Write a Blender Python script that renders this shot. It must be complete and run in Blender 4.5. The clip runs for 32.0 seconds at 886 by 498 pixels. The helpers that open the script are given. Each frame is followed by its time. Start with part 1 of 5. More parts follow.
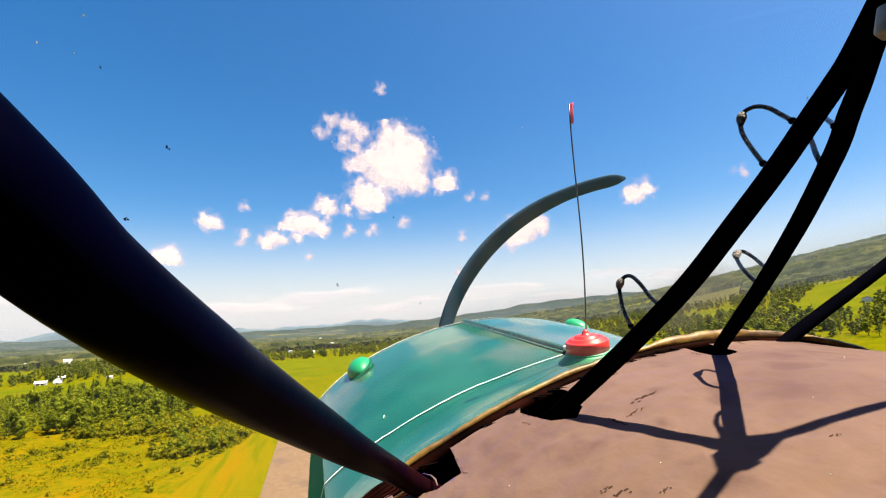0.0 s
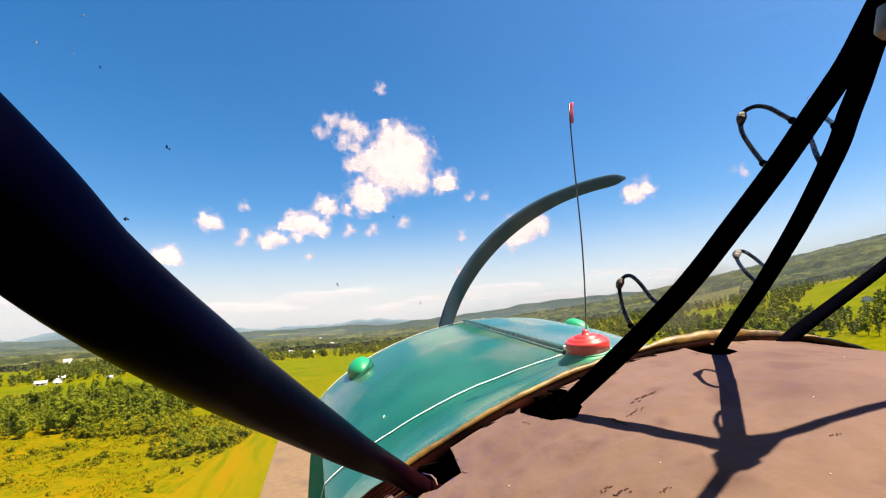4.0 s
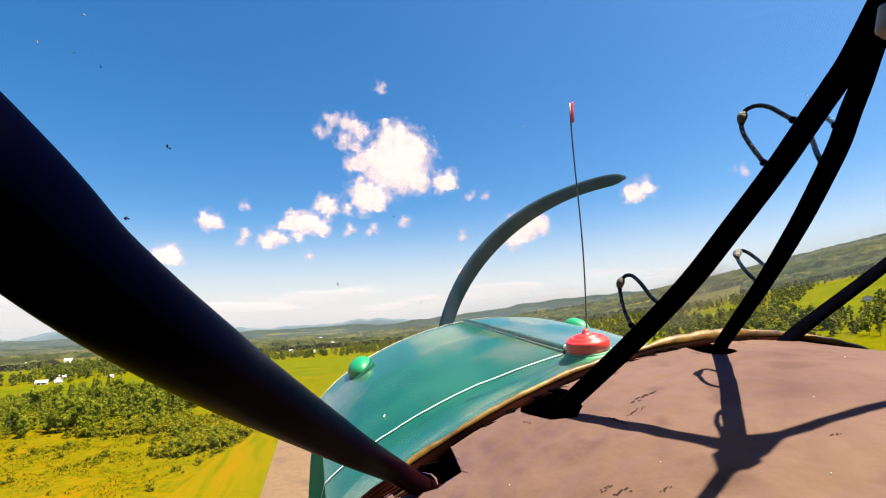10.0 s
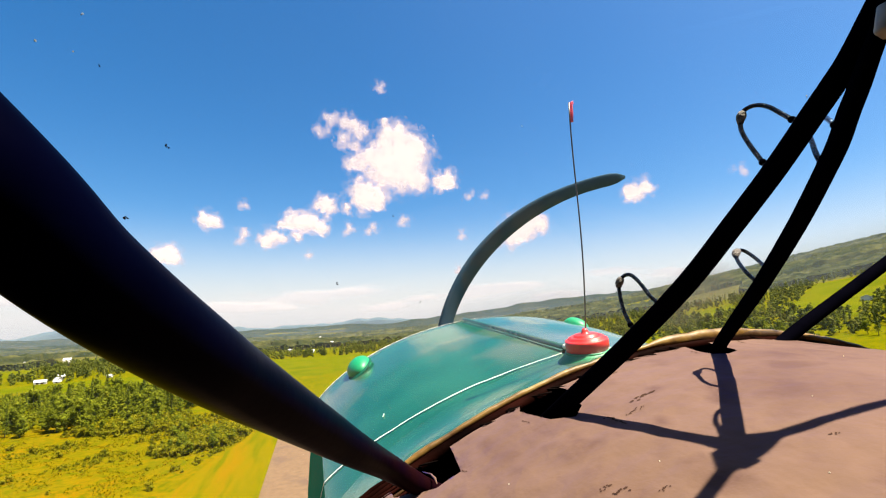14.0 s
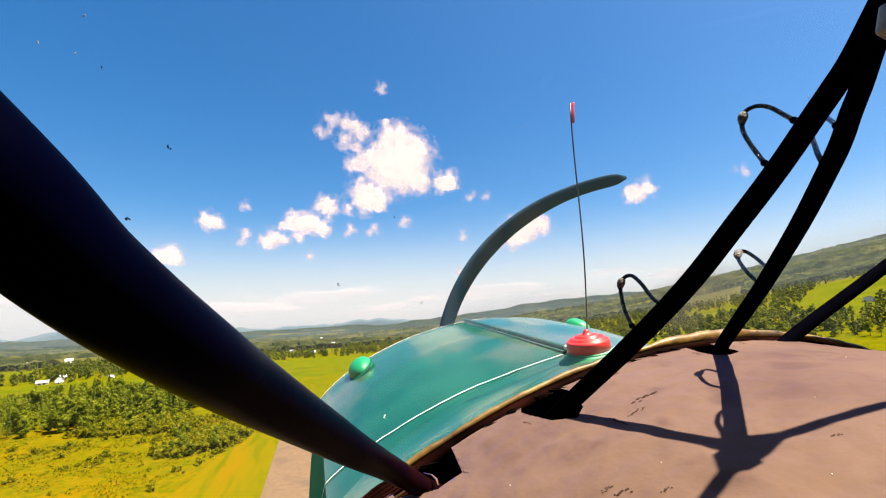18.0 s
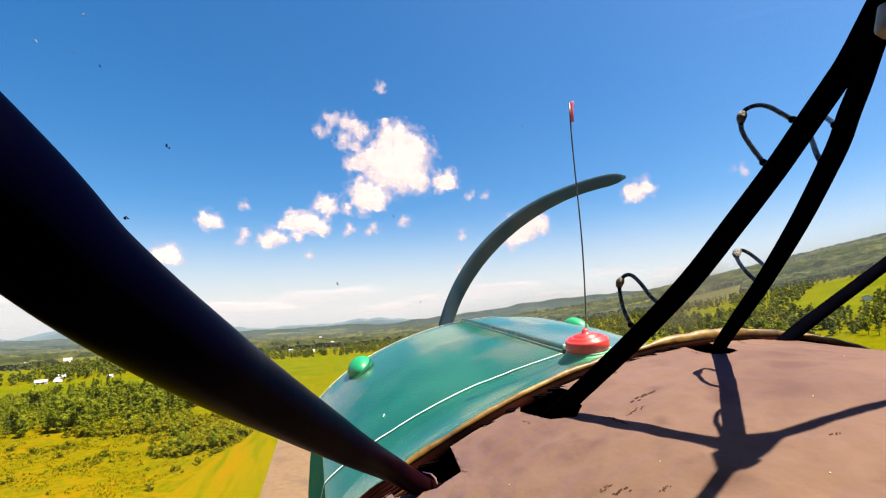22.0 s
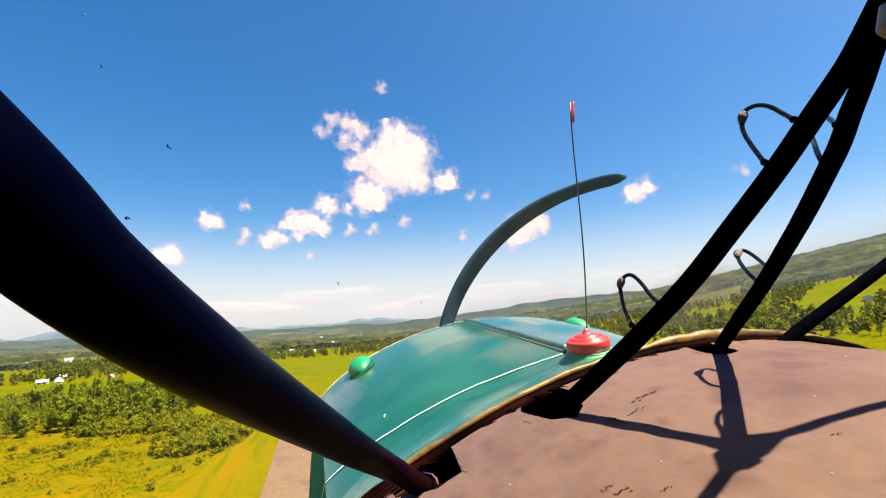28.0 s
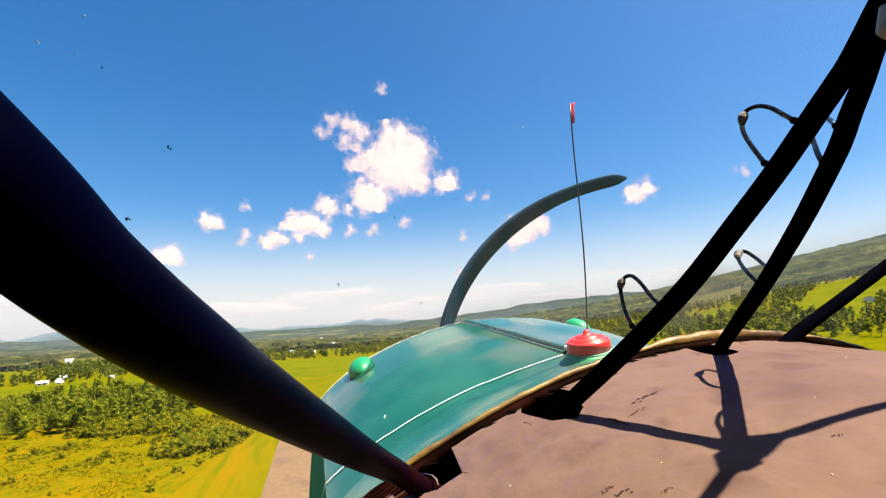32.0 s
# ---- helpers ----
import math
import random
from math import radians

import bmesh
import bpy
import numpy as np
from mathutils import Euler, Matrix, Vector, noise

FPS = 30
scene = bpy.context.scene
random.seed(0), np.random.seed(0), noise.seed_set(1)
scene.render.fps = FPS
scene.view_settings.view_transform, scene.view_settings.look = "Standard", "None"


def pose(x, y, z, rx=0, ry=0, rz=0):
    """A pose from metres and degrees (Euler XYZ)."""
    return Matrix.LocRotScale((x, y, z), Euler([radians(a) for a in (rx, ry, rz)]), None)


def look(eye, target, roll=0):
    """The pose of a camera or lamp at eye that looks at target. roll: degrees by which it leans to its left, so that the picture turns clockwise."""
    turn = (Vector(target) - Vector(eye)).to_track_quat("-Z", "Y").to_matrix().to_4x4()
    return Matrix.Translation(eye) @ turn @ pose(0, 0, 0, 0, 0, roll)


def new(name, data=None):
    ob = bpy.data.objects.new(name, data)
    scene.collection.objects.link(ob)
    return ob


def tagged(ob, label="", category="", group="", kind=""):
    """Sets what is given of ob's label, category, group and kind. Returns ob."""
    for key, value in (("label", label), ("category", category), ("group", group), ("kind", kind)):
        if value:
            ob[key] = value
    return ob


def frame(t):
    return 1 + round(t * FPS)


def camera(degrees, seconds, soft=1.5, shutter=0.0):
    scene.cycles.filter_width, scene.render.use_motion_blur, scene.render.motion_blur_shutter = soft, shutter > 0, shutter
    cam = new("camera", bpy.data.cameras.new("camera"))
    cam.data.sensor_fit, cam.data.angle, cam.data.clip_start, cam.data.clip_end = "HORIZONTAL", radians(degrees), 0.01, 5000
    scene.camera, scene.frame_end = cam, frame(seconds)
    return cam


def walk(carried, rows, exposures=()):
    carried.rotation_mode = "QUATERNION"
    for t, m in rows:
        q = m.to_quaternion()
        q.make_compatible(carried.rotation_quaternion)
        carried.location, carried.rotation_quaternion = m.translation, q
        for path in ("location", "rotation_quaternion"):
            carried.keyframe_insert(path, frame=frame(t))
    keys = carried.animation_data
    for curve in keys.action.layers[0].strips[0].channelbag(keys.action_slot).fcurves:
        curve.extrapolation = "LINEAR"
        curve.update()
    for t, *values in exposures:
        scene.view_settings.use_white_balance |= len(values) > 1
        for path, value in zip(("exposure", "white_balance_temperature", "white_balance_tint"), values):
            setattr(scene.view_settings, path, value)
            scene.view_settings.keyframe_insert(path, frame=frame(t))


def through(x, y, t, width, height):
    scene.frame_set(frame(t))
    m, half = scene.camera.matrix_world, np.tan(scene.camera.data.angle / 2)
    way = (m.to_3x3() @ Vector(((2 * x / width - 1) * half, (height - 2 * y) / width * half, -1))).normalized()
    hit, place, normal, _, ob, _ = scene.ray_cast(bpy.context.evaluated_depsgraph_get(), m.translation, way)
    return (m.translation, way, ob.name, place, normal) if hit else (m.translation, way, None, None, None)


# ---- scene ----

# the camera: fixed on its mount in the cockpit of a light aeroplane, forty metres over the ground
EYE = 40.0
cam = camera(90.0, 32.0, 1.15)
MOUNT = pose(0, 0, EYE, 0, 0, -16.3) @ pose(0, 0, 0, 99.3, 0, 0) @ pose(0, 0, 0, 0, 0, -2.7)
# the mount's small shaking: seconds, degrees to the left, degrees up
ROWS = [
    (0.0, -0.047, 0.103), (0.5, -0.111, 0.088), (1.0, -0.128, 0.022), (1.5, -0.128, -0.056), (2.0, -0.032, -0.104), (2.5, 0.016, -0.056),
    (3.0, 0.031, 0.055), (3.5, -0.031, 0.088), (5.5, -0.064, -0.056), (6.0, -0.018, -0.104), (6.5, 0.0, -0.024), (7.0, -0.031, 0.024),
    (7.5, 0.0, 0.071), (8.0, 0.0, 0.071), (8.5, -0.095, -0.088), (9.0, -0.032, -0.041), (9.5, -0.033, -0.056), (10.0, 0.0, 0.008),
    (10.5, 0.016, 0.055), (11.0, 0.016, 0.071), (11.5, -0.047, 0.103), (12.0, -0.064, 0.119), (12.5, -0.111, 0.088), (13.0, -0.113, 0.022),
    (13.5, -0.113, -0.056), (14.0, -0.096, -0.056), (14.5, -0.08, -0.072), (16.5, 0.016, -0.072), (17.0, 0.016, -0.024), (17.5, 0.016, 0.008),
    (18.0, 0.063, 0.055), (18.5, 0.031, 0.071), (19.0, 0.0, 0.103), (19.5, -0.031, 0.103), (20.0, -0.095, 0.12), (20.5, -0.079, 0.088),
    (21.0, -0.096, -0.056), (21.5, -0.096, -0.072), (22.0, -0.048, -0.041), (22.5, 0.03, -0.072), (23.0, 0.03, -0.024), (23.5, 0.016, 0.007),
    (24.0, 0.0, 0.024), (24.5, 0.016, 0.055), (25.0, -0.08, 0.038), (25.5, -0.049, -0.025), (27.5, 0.03, -0.088), (28.0, 0.047, -0.025),
    (28.5, 0.047, -0.008), (29.0, 0.016, -0.008), (29.5, 0.031, 0.024), (30.0, 0.031, 0.008), (30.5, 0.047, 0.055), (31.0, 0.047, 0.087),
    (31.5, 0.047, 0.071), (32.0, 0.078, 0.087),
]
walk(cam, [(t, MOUNT @ pose(0, 0, 0, pitch, yaw, 0)) for t, yaw, pitch in ROWS], [(0.0, 1.71), (32.0, 1.71)])

# the aeroplane's own axes: x right, y ahead, z up, from the camera's place
PLANE = pose(0, 0, EYE) @ pose(0, 0, 0, 5, 0, 0) @ pose(0, 0, 0, 0, -7.5, 0)
CX = 0.36


# ---- world and sun ----
SUN = (PLANE.to_3x3() @ Vector((0.455, -0.127, 0.881))).normalized()
world = bpy.data.worlds.new("world")
scene.world = world
world.use_nodes = True
wn, wl = world.node_tree.nodes, world.node_tree.links
sky = wn.new("ShaderNodeTexSky")
sky.sky_type = "NISHITA"
sky.sun_disc = False
sky.sun_elevation = math.asin(SUN.z)
sky.sun_rotation = math.atan2(SUN.x, SUN.y)
sky.air_density, sky.dust_density, sky.ozone_density = 1.0, 1.4, 1.6
sat = wn.new("ShaderNodeHueSaturation")
sat.inputs["Saturation"].default_value = 1.46
wl.new(sky.outputs[0], sat.inputs["Color"])
# pale haze low over the land, all round
at, sep, low = wn.new("ShaderNodeTexCoord"), wn.new("ShaderNodeSeparateXYZ"), wn.new("ShaderNodeMapRange")
wl.new(at.outputs["Generated"], sep.inputs[0])
wl.new(sep.outputs["Z"], low.inputs["Value"])
low.interpolation_type = "SMOOTHERSTEP"
low.inputs["From Min"].default_value, low.inputs["From Max"].default_value = -0.03, 0.27
low.inputs["To Min"].default_value, low.inputs["To Max"].default_value = 0.92, 0.0
haze = wn.new("ShaderNodeMixRGB")
haze.inputs[2].default_value = (5.0, 4.85, 4.9, 1)
wl.new(low.outputs[0], haze.inputs[0])
wl.new(sat.outputs[0], haze.inputs[1])
wl.new(haze.outputs[0], wn["Background"].inputs[0])
wn["Background"].inputs[1].default_value = 0.0568
sun = new("sun", bpy.data.lights.new("sun", "SUN"))
sun.data.energy, sun.data.angle, sun.data.color = 5.0, radians(0.53), (1.0, 0.87, 0.65)
sun.matrix_world = look(SUN * 100, (0, 0, 0))


# ---- materials ----
def material(name, colours, rough=0.6, metal=0.0, scale=8.0, detail=6.0, bump=0.0, bump_scale=60.0, island=0.0, blotch=None,
             blotch_scale=2.0, blotch_at=0.62, coat=0.0, coords="Object", spec=0.5, grain=0.5, stretch=None, through=0.0, speck=None, speck_scale=1.0):
    """Two or three colours mixed by noise, a second larger noise for stains or other blotches, fine relief."""
    m = bpy.data.materials.new(name)
    m.use_nodes = True
    n, l = m.node_tree.nodes, m.node_tree.links
    b = n["Principled BSDF"]
    b.inputs["Roughness"].default_value, b.inputs["Metallic"].default_value = rough, metal
    b.inputs["Coat Weight"].default_value = coat
    b.inputs["Coat Roughness"].default_value = 0.08
    b.inputs["Specular IOR Level"].default_value = spec
    co = n.new("ShaderNodeTexCoord")
    tex = n.new("ShaderNodeTexNoise")
    tex.inputs["Scale"].default_value, tex.inputs["Detail"].default_value = scale, detail
    tex.inputs["Roughness"].default_value = grain
    place = co.outputs[coords]
    if stretch:
        mapping = n.new("ShaderNodeMapping")
        mapping.inputs["Scale"].default_value = stretch
        l.new(place, mapping.inputs["Vector"])
        place = mapping.outputs[0]
    l.new(place, tex.inputs["Vector"])
    ramp = n.new("ShaderNodeValToRGB")
    k = len(colours)
    for i in range(k - 2):
        ramp.color_ramp.elements.new(0.5)
    for i, c in enumerate(colours):
        e = ramp.color_ramp.elements[i]
        e.position, e.color = 0.33 + 0.34 * i / max(1, k - 1), (*c, 1)
    l.new(tex.outputs["Fac"], ramp.inputs["Fac"])
    out = ramp.outputs["Color"]
    if blotch:
        t2 = n.new("ShaderNodeTexNoise")
        t2.inputs["Scale"].default_value, t2.inputs["Detail"].default_value = blotch_scale, 5.0
        l.new(place, t2.inputs["Vector"])
        r2 = n.new("ShaderNodeValToRGB")
        r2.color_ramp.elements[0].position, r2.color_ramp.elements[1].position = blotch_at - 0.07, blotch_at + 0.07
        l.new(t2.outputs["Fac"], r2.inputs["Fac"])
        mx = n.new("ShaderNodeMixRGB")
        mx.inputs[2].default_value = (*blotch, 1)
        l.new(r2.outputs["Color"], mx.inputs[0])
        l.new(out, mx.inputs[1])
        out = mx.outputs[0]
    if speck:
        t4, r4, m4 = n.new("ShaderNodeTexNoise"), n.new("ShaderNodeMapRange"), n.new("ShaderNodeMixRGB")
        t4.inputs["Scale"].default_value, t4.inputs["Detail"].default_value, t4.inputs["Roughness"].default_value = speck_scale, 7.0, 0.7
        r4.inputs["From Min"].default_value, r4.inputs["From Max"].default_value, r4.inputs["To Max"].default_value = 0.5, 0.66, 0.85
        m4.inputs[2].default_value = (*speck, 1)
        l.new(co.outputs[coords], t4.inputs["Vector"]), l.new(t4.outputs["Fac"], r4.inputs["Value"])
        l.new(r4.outputs[0], m4.inputs[0]), l.new(out, m4.inputs[1])
        out = m4.outputs[0]
    if island:
        geo = n.new("ShaderNodeNewGeometry")
        hs = n.new("ShaderNodeHueSaturation")
        mp = n.new("ShaderNodeMapRange")
        mp.inputs["To Min"].default_value, mp.inputs["To Max"].default_value = 1 - island, 1 + island
        l.new(geo.outputs["Random Per Island"], mp.inputs["Value"])
        l.new(mp.outputs[0], hs.inputs["Value"])
        l.new(out, hs.inputs["Color"])
        out = hs.outputs[0]
    l.new(out, b.inputs["Base Color"])
    if bump:
        t3 = n.new("ShaderNodeTexNoise")
        t3.inputs["Scale"].default_value, t3.inputs["Detail"].default_value = bump_scale, 8.0
        l.new(co.outputs[coords], t3.inputs["Vector"])
        bp = n.new("ShaderNodeBump")
        bp.inputs["Strength"].default_value, bp.inputs["Distance"].default_value = bump, 0.01
        l.new(t3.outputs["Fac"], bp.inputs["Height"])
        l.new(bp.outputs[0], b.inputs["Normal"])
    if through:
        glowing, both = n.new("ShaderNodeBsdfTranslucent"), n.new("ShaderNodeMixShader")
        both.inputs[0].default_value = through
        l.new(out, glowing.inputs["Color"])
        l.new(b.outputs[0], both.inputs[1]), l.new(glowing.outputs[0], both.inputs[2])
        l.new(both.outputs[0], n["Material Output"].inputs["Surface"])
    return m


BLACK = material("black_tube_paint", [(0.0008, 0.0008, 0.002), (0.0014, 0.0014, 0.0035)], 0.6, scale=40, bump=0.04, bump_scale=120, spec=0.0)
BLACK_GLOSS = material("blue_black_tube_paint", [(0.0003, 0.0004, 0.0045), (0.0004, 0.0006, 0.0065)], 0.35, scale=40, bump=0.02, bump_scale=120, spec=0.006)
LOOP_PAINT = material("shiny_black_wire_paint", [(0.002, 0.002, 0.003), (0.004, 0.004, 0.006)], 0.07, scale=90, bump=0.6, bump_scale=300, spec=0.22)
RUSTY = material("worn_tube_paint", [(0.0012, 0.0005, 0.0005), (0.006, 0.0016, 0.0012), (0.02, 0.0046, 0.0034)], 0.6, scale=14, bump=0.1, bump_scale=200, spec=0.006)
# the cowl's pale blotches are reflections of the sky painted into its colour
GREEN = material("green_cowl_paint", [(0.003, 0.07, 0.044), (0.007, 0.093, 0.059), (0.014, 0.115, 0.073)], 0.22, scale=6, detail=10, coat=0.4, bump=0.07, bump_scale=6,
                 blotch=(0.09, 0.125, 0.085), blotch_scale=3.6, blotch_at=0.6, grain=0.66)
WING_FABRIC = material("green_wing_fabric", [(0.002, 0.07, 0.045), (0.004, 0.085, 0.055)], 0.6, scale=3, bump=0.05, bump_scale=30, spec=0.1)
SIDE_PAINT = material("green_side_paint", [(0.001, 0.17, 0.095), (0.002, 0.21, 0.115)], 0.7, scale=3, bump=0.05, bump_scale=30, spec=0.0)
EMERALD = material("emerald_paint", [(0.0, 0.22, 0.09), (0.0, 0.27, 0.115)], 0.5, scale=20, coat=0.05)
WHITE_LINE = material("white_stripe_paint", [(0.75, 0.75, 0.68), (0.85, 0.85, 0.8)], 0.4, scale=80)
RED = material("red_cap_paint", [(0.66, 0.022, 0.024), (0.74, 0.032, 0.034)], 0.42, scale=50, coat=0.2, bump=0.05)
WIRE = material("steel_wire", [(0.08, 0.08, 0.09), (0.16, 0.16, 0.17)], 0.4, 0.6, scale=90)
PINK = material("pink_tip", [(0.92, 0.26, 0.38), (0.96, 0.32, 0.44)], 0.9, scale=90, spec=0.0, through=0.6)
SUEDE = material("brown_suede", [(0.1, 0.06, 0.036), (0.132, 0.083, 0.052), (0.152, 0.097, 0.064)], 0.95, scale=11, detail=14, bump=0.18, bump_scale=60,
                 blotch=(0.1, 0.06, 0.035), blotch_scale=22, blotch_at=0.62, spec=0.03, grain=0.66)
# blue sheen put into the suede so that shadows on it turn navy
shade_tint = SUEDE.node_tree.nodes["Principled BSDF"].inputs
shade_tint["Sheen Weight"].default_value, shade_tint["Sheen Roughness"].default_value, shade_tint["Sheen Tint"].default_value = 0.23, 0.5, (0.03, 0.07, 1.0, 1)
# the thick tube's foot is rubbed down to a reddish primer
rn, rl = BLACK_GLOSS.node_tree.nodes, BLACK_GLOSS.node_tree.links
primer, along, split, patchy, rub = (rn.new("ShaderNode" + k) for k in ("MixRGB", "TexCoord", "SeparateXYZ", "TexNoise", "Math"))
reach = rn.new("ShaderNodeMapRange")
reach.inputs["From Min"].default_value, reach.inputs["From Max"].default_value = 0.26, 0.38
patchy.inputs["Scale"].default_value, patchy.inputs["Detail"].default_value = 38.0, 6.0
rub.operation = "MULTIPLY"
primer.inputs[2].default_value = (0.013, 0.0026, 0.0008, 1)
rl.new(along.outputs["Object"], split.inputs[0]), rl.new(along.outputs["Object"], patchy.inputs["Vector"])
rl.new(split.outputs["Y"], reach.inputs["Value"])
rl.new(reach.outputs[0], rub.inputs[0]), rl.new(patchy.outputs["Fac"], rub.inputs[1])
rl.new(rub.outputs[0], primer.inputs[0])
paint = rn["Principled BSDF"].inputs["Base Color"]
rl.new(paint.links[0].from_socket, primer.inputs[1])
rl.new(primer.outputs[0], paint)
SCUFF = material("scuffed_suede", [(0.0323, 0.0162, 0.0115), (0.0554, 0.0286, 0.0208)], 0.9, scale=60, spec=0.1)
PIT = material("near_black", [(0.003, 0.002, 0.002), (0.006, 0.004, 0.004)], 0.9, scale=30, spec=0.01)
LEATHER = material("tan_leather_piping", [(0.0554, 0.024, 0.0037), (0.1525, 0.0855, 0.0148), (0.2495, 0.1617, 0.0393)], 0.5, scale=34, detail=10, bump=0.15, bump_scale=90,
                   blotch=(0.0277, 0.0115, 0.0032), blotch_scale=16, blotch_at=0.62, grain=0.6)
DARK_LEATHER = material("dark_worn_leather", [(0.0162, 0.0064, 0.0018), (0.0416, 0.0185, 0.0046), (0.0878, 0.0416, 0.0083)], 0.55, scale=26, detail=8, bump=0.25, bump_scale=60,
                        blotch=(0.1848, 0.1063, 0.0185), blotch_scale=18, blotch_at=0.6, spec=0.2)
TAPE = material("grey_tape", [(0.0739, 0.067, 0.0647), (0.1478, 0.134, 0.1294), (0.231, 0.2125, 0.2079)], 0.7, scale=260, bump=0.8, bump_scale=500)
BRACKET = material("grey_bracket_metal", [(0.2, 0.17, 0.15), (0.42, 0.38, 0.35)], 0.6, 0.1, scale=60)
PROP = material("dark_propeller_paint", [(0.022, 0.055, 0.095), (0.03, 0.066, 0.11)], 0.7, scale=12, spec=0.02)
MEADOW = material("meadow_grass", [(0.065, 0.074, 0.001), (0.105, 0.1, 0.001), (0.145, 0.108, 0.002)], 0.95, scale=0.04, detail=15, bump=0.7, bump_scale=0.8,
                  blotch=(0.075, 0.085, 0.001), blotch_scale=0.2, blotch_at=0.56, spec=0.0, grain=0.76, speck=(0.045, 0.056, 0.001), speck_scale=0.35)
GOLD = material("goldenrod_meadow", [(0.075, 0.076, 0.001), (0.13, 0.1, 0.001), (0.19, 0.096, 0.001)], 0.95, scale=0.025, detail=15, bump=1.0, bump_scale=0.9,
                blotch=(0.08, 0.084, 0.001), blotch_scale=0.32, blotch_at=0.57, spec=0.0, grain=0.8, speck=(0.055, 0.062, 0.001), speck_scale=0.45)
LIGHT_FIELD = material("light_green_field", [(0.058, 0.074, 0.001), (0.082, 0.094, 0.002), (0.104, 0.102, 0.003)], 0.95, scale=0.04, detail=14, bump=0.4, bump_scale=1, spec=0.0, grain=0.7, blotch=(0.1, 0.09, 0.004), blotch_scale=0.02, blotch_at=0.6)
PALE_FIELD = material("pale_hay_field", [(0.06, 0.062, 0.014), (0.088, 0.08, 0.02)], 0.95, scale=0.03, detail=10, spec=0.0)
ASPHALT = material("pale_runway_asphalt", [(0.107, 0.0624, 0.029), (0.126, 0.0762, 0.037), (0.141, 0.0855, 0.042)], 0.85, scale=0.6, detail=10, bump=0.1,
                   blotch=(0.0924, 0.0554, 0.0323), blotch_scale=0.12, blotch_at=0.6)
LEAF = material("leaves", [(0.09, 0.115, 0.008), (0.17, 0.198, 0.012), (0.265, 0.27, 0.02)], 0.8, scale=0.16, detail=8, island=0.16, spec=0.03, grain=0.6, through=0.45)
# greyer than the near leaves: some distance haze is mixed into the colour
LEAF_MID = material("valley_leaves", [(0.062, 0.082, 0.014), (0.115, 0.135, 0.021), (0.17, 0.18, 0.033)], 0.85, scale=0.12, detail=8, island=0.16, spec=0.02, grain=0.6, through=0.4)
LEAF_DARK = material("pine_needles", [(0.04, 0.062, 0.006), (0.085, 0.108, 0.009), (0.14, 0.155, 0.012)], 0.8, scale=0.16, detail=8, island=0.16, spec=0.03, grain=0.6, through=0.35)
MOWN = material("mown_verge_grass", [(0.085, 0.086, 0.001), (0.125, 0.1, 0.001), (0.175, 0.092, 0.002)], 0.95, scale=0.09, detail=15, bump=0.6, bump_scale=1.2, spec=0.0, grain=0.78, stretch=(1.0, 0.12, 1.0),
                blotch=(0.085, 0.088, 0.001), blotch_scale=0.3, blotch_at=0.58)
# raised and greyed in base colour towards the look of haze
LEAF_FAR = material("far_leaves", [(0.015, 0.023, 0.012), (0.03, 0.039, 0.015), (0.058, 0.062, 0.02)], 0.95, scale=0.03, detail=12, island=0.2, spec=0.0, grain=0.68, bump=0.8, bump_scale=0.12,
                    blotch=(0.078, 0.08, 0.028), blotch_scale=0.018, blotch_at=0.58, through=0.2)
LEAF_VAST = material("hill_forest", [(0.008, 0.016, 0.011), (0.014, 0.025, 0.014), (0.022, 0.032, 0.016)], 0.95, scale=0.012, detail=12, spec=0.0, grain=0.7, blotch=(0.05, 0.053, 0.034), blotch_scale=0.008, blotch_at=0.6)
BUSH = material("bush_leaves", [(0.12, 0.128, 0.005), (0.19, 0.185, 0.007), (0.27, 0.235, 0.01)], 0.85, scale=0.4, island=0.2, spec=0.03, through=0.5)
WEED = material("weeds", [(0.06, 0.074, 0.001), (0.14, 0.122, 0.002), (0.24, 0.145, 0.003)], 0.9, scale=0.3, island=0.42, spec=0.0, through=0.35)
BARK = material("bark", [(0.0231, 0.0185, 0.0139), (0.0554, 0.0416, 0.0323)], 0.9, scale=3, bump=0.5)
# the blue of distance haze is painted into the hills' base colour
HILL = material("haze_blue_hill", [(0.0785, 0.1155, 0.1478), (0.0924, 0.1294, 0.1617)], 0.95, scale=0.004, detail=8, spec=0.0)
PALE_FLECK = material("pale_fleck", [(0.5, 0.5, 0.5), (0.7, 0.7, 0.7)], 0.8, scale=300, through=0.8)
BARN_WHITE = material("white_barn_boards", [(0.52, 0.5, 0.46), (0.68, 0.66, 0.62)], 0.7, scale=2)
METAL_ROOF = material("pale_metal_roof", [(0.36, 0.36, 0.37), (0.5, 0.5, 0.5)], 0.5, 0.1, scale=1.5)
DARK_WALL = material("dark_barn_boards", [(0.0231, 0.0139, 0.0115), (0.0462, 0.0277, 0.0208)], 0.8, scale=3)
GRAVEL = material("sandy_gravel", [(0.1617, 0.1247, 0.0832), (0.2079, 0.1663, 0.1201)], 0.95, scale=0.8, detail=8)


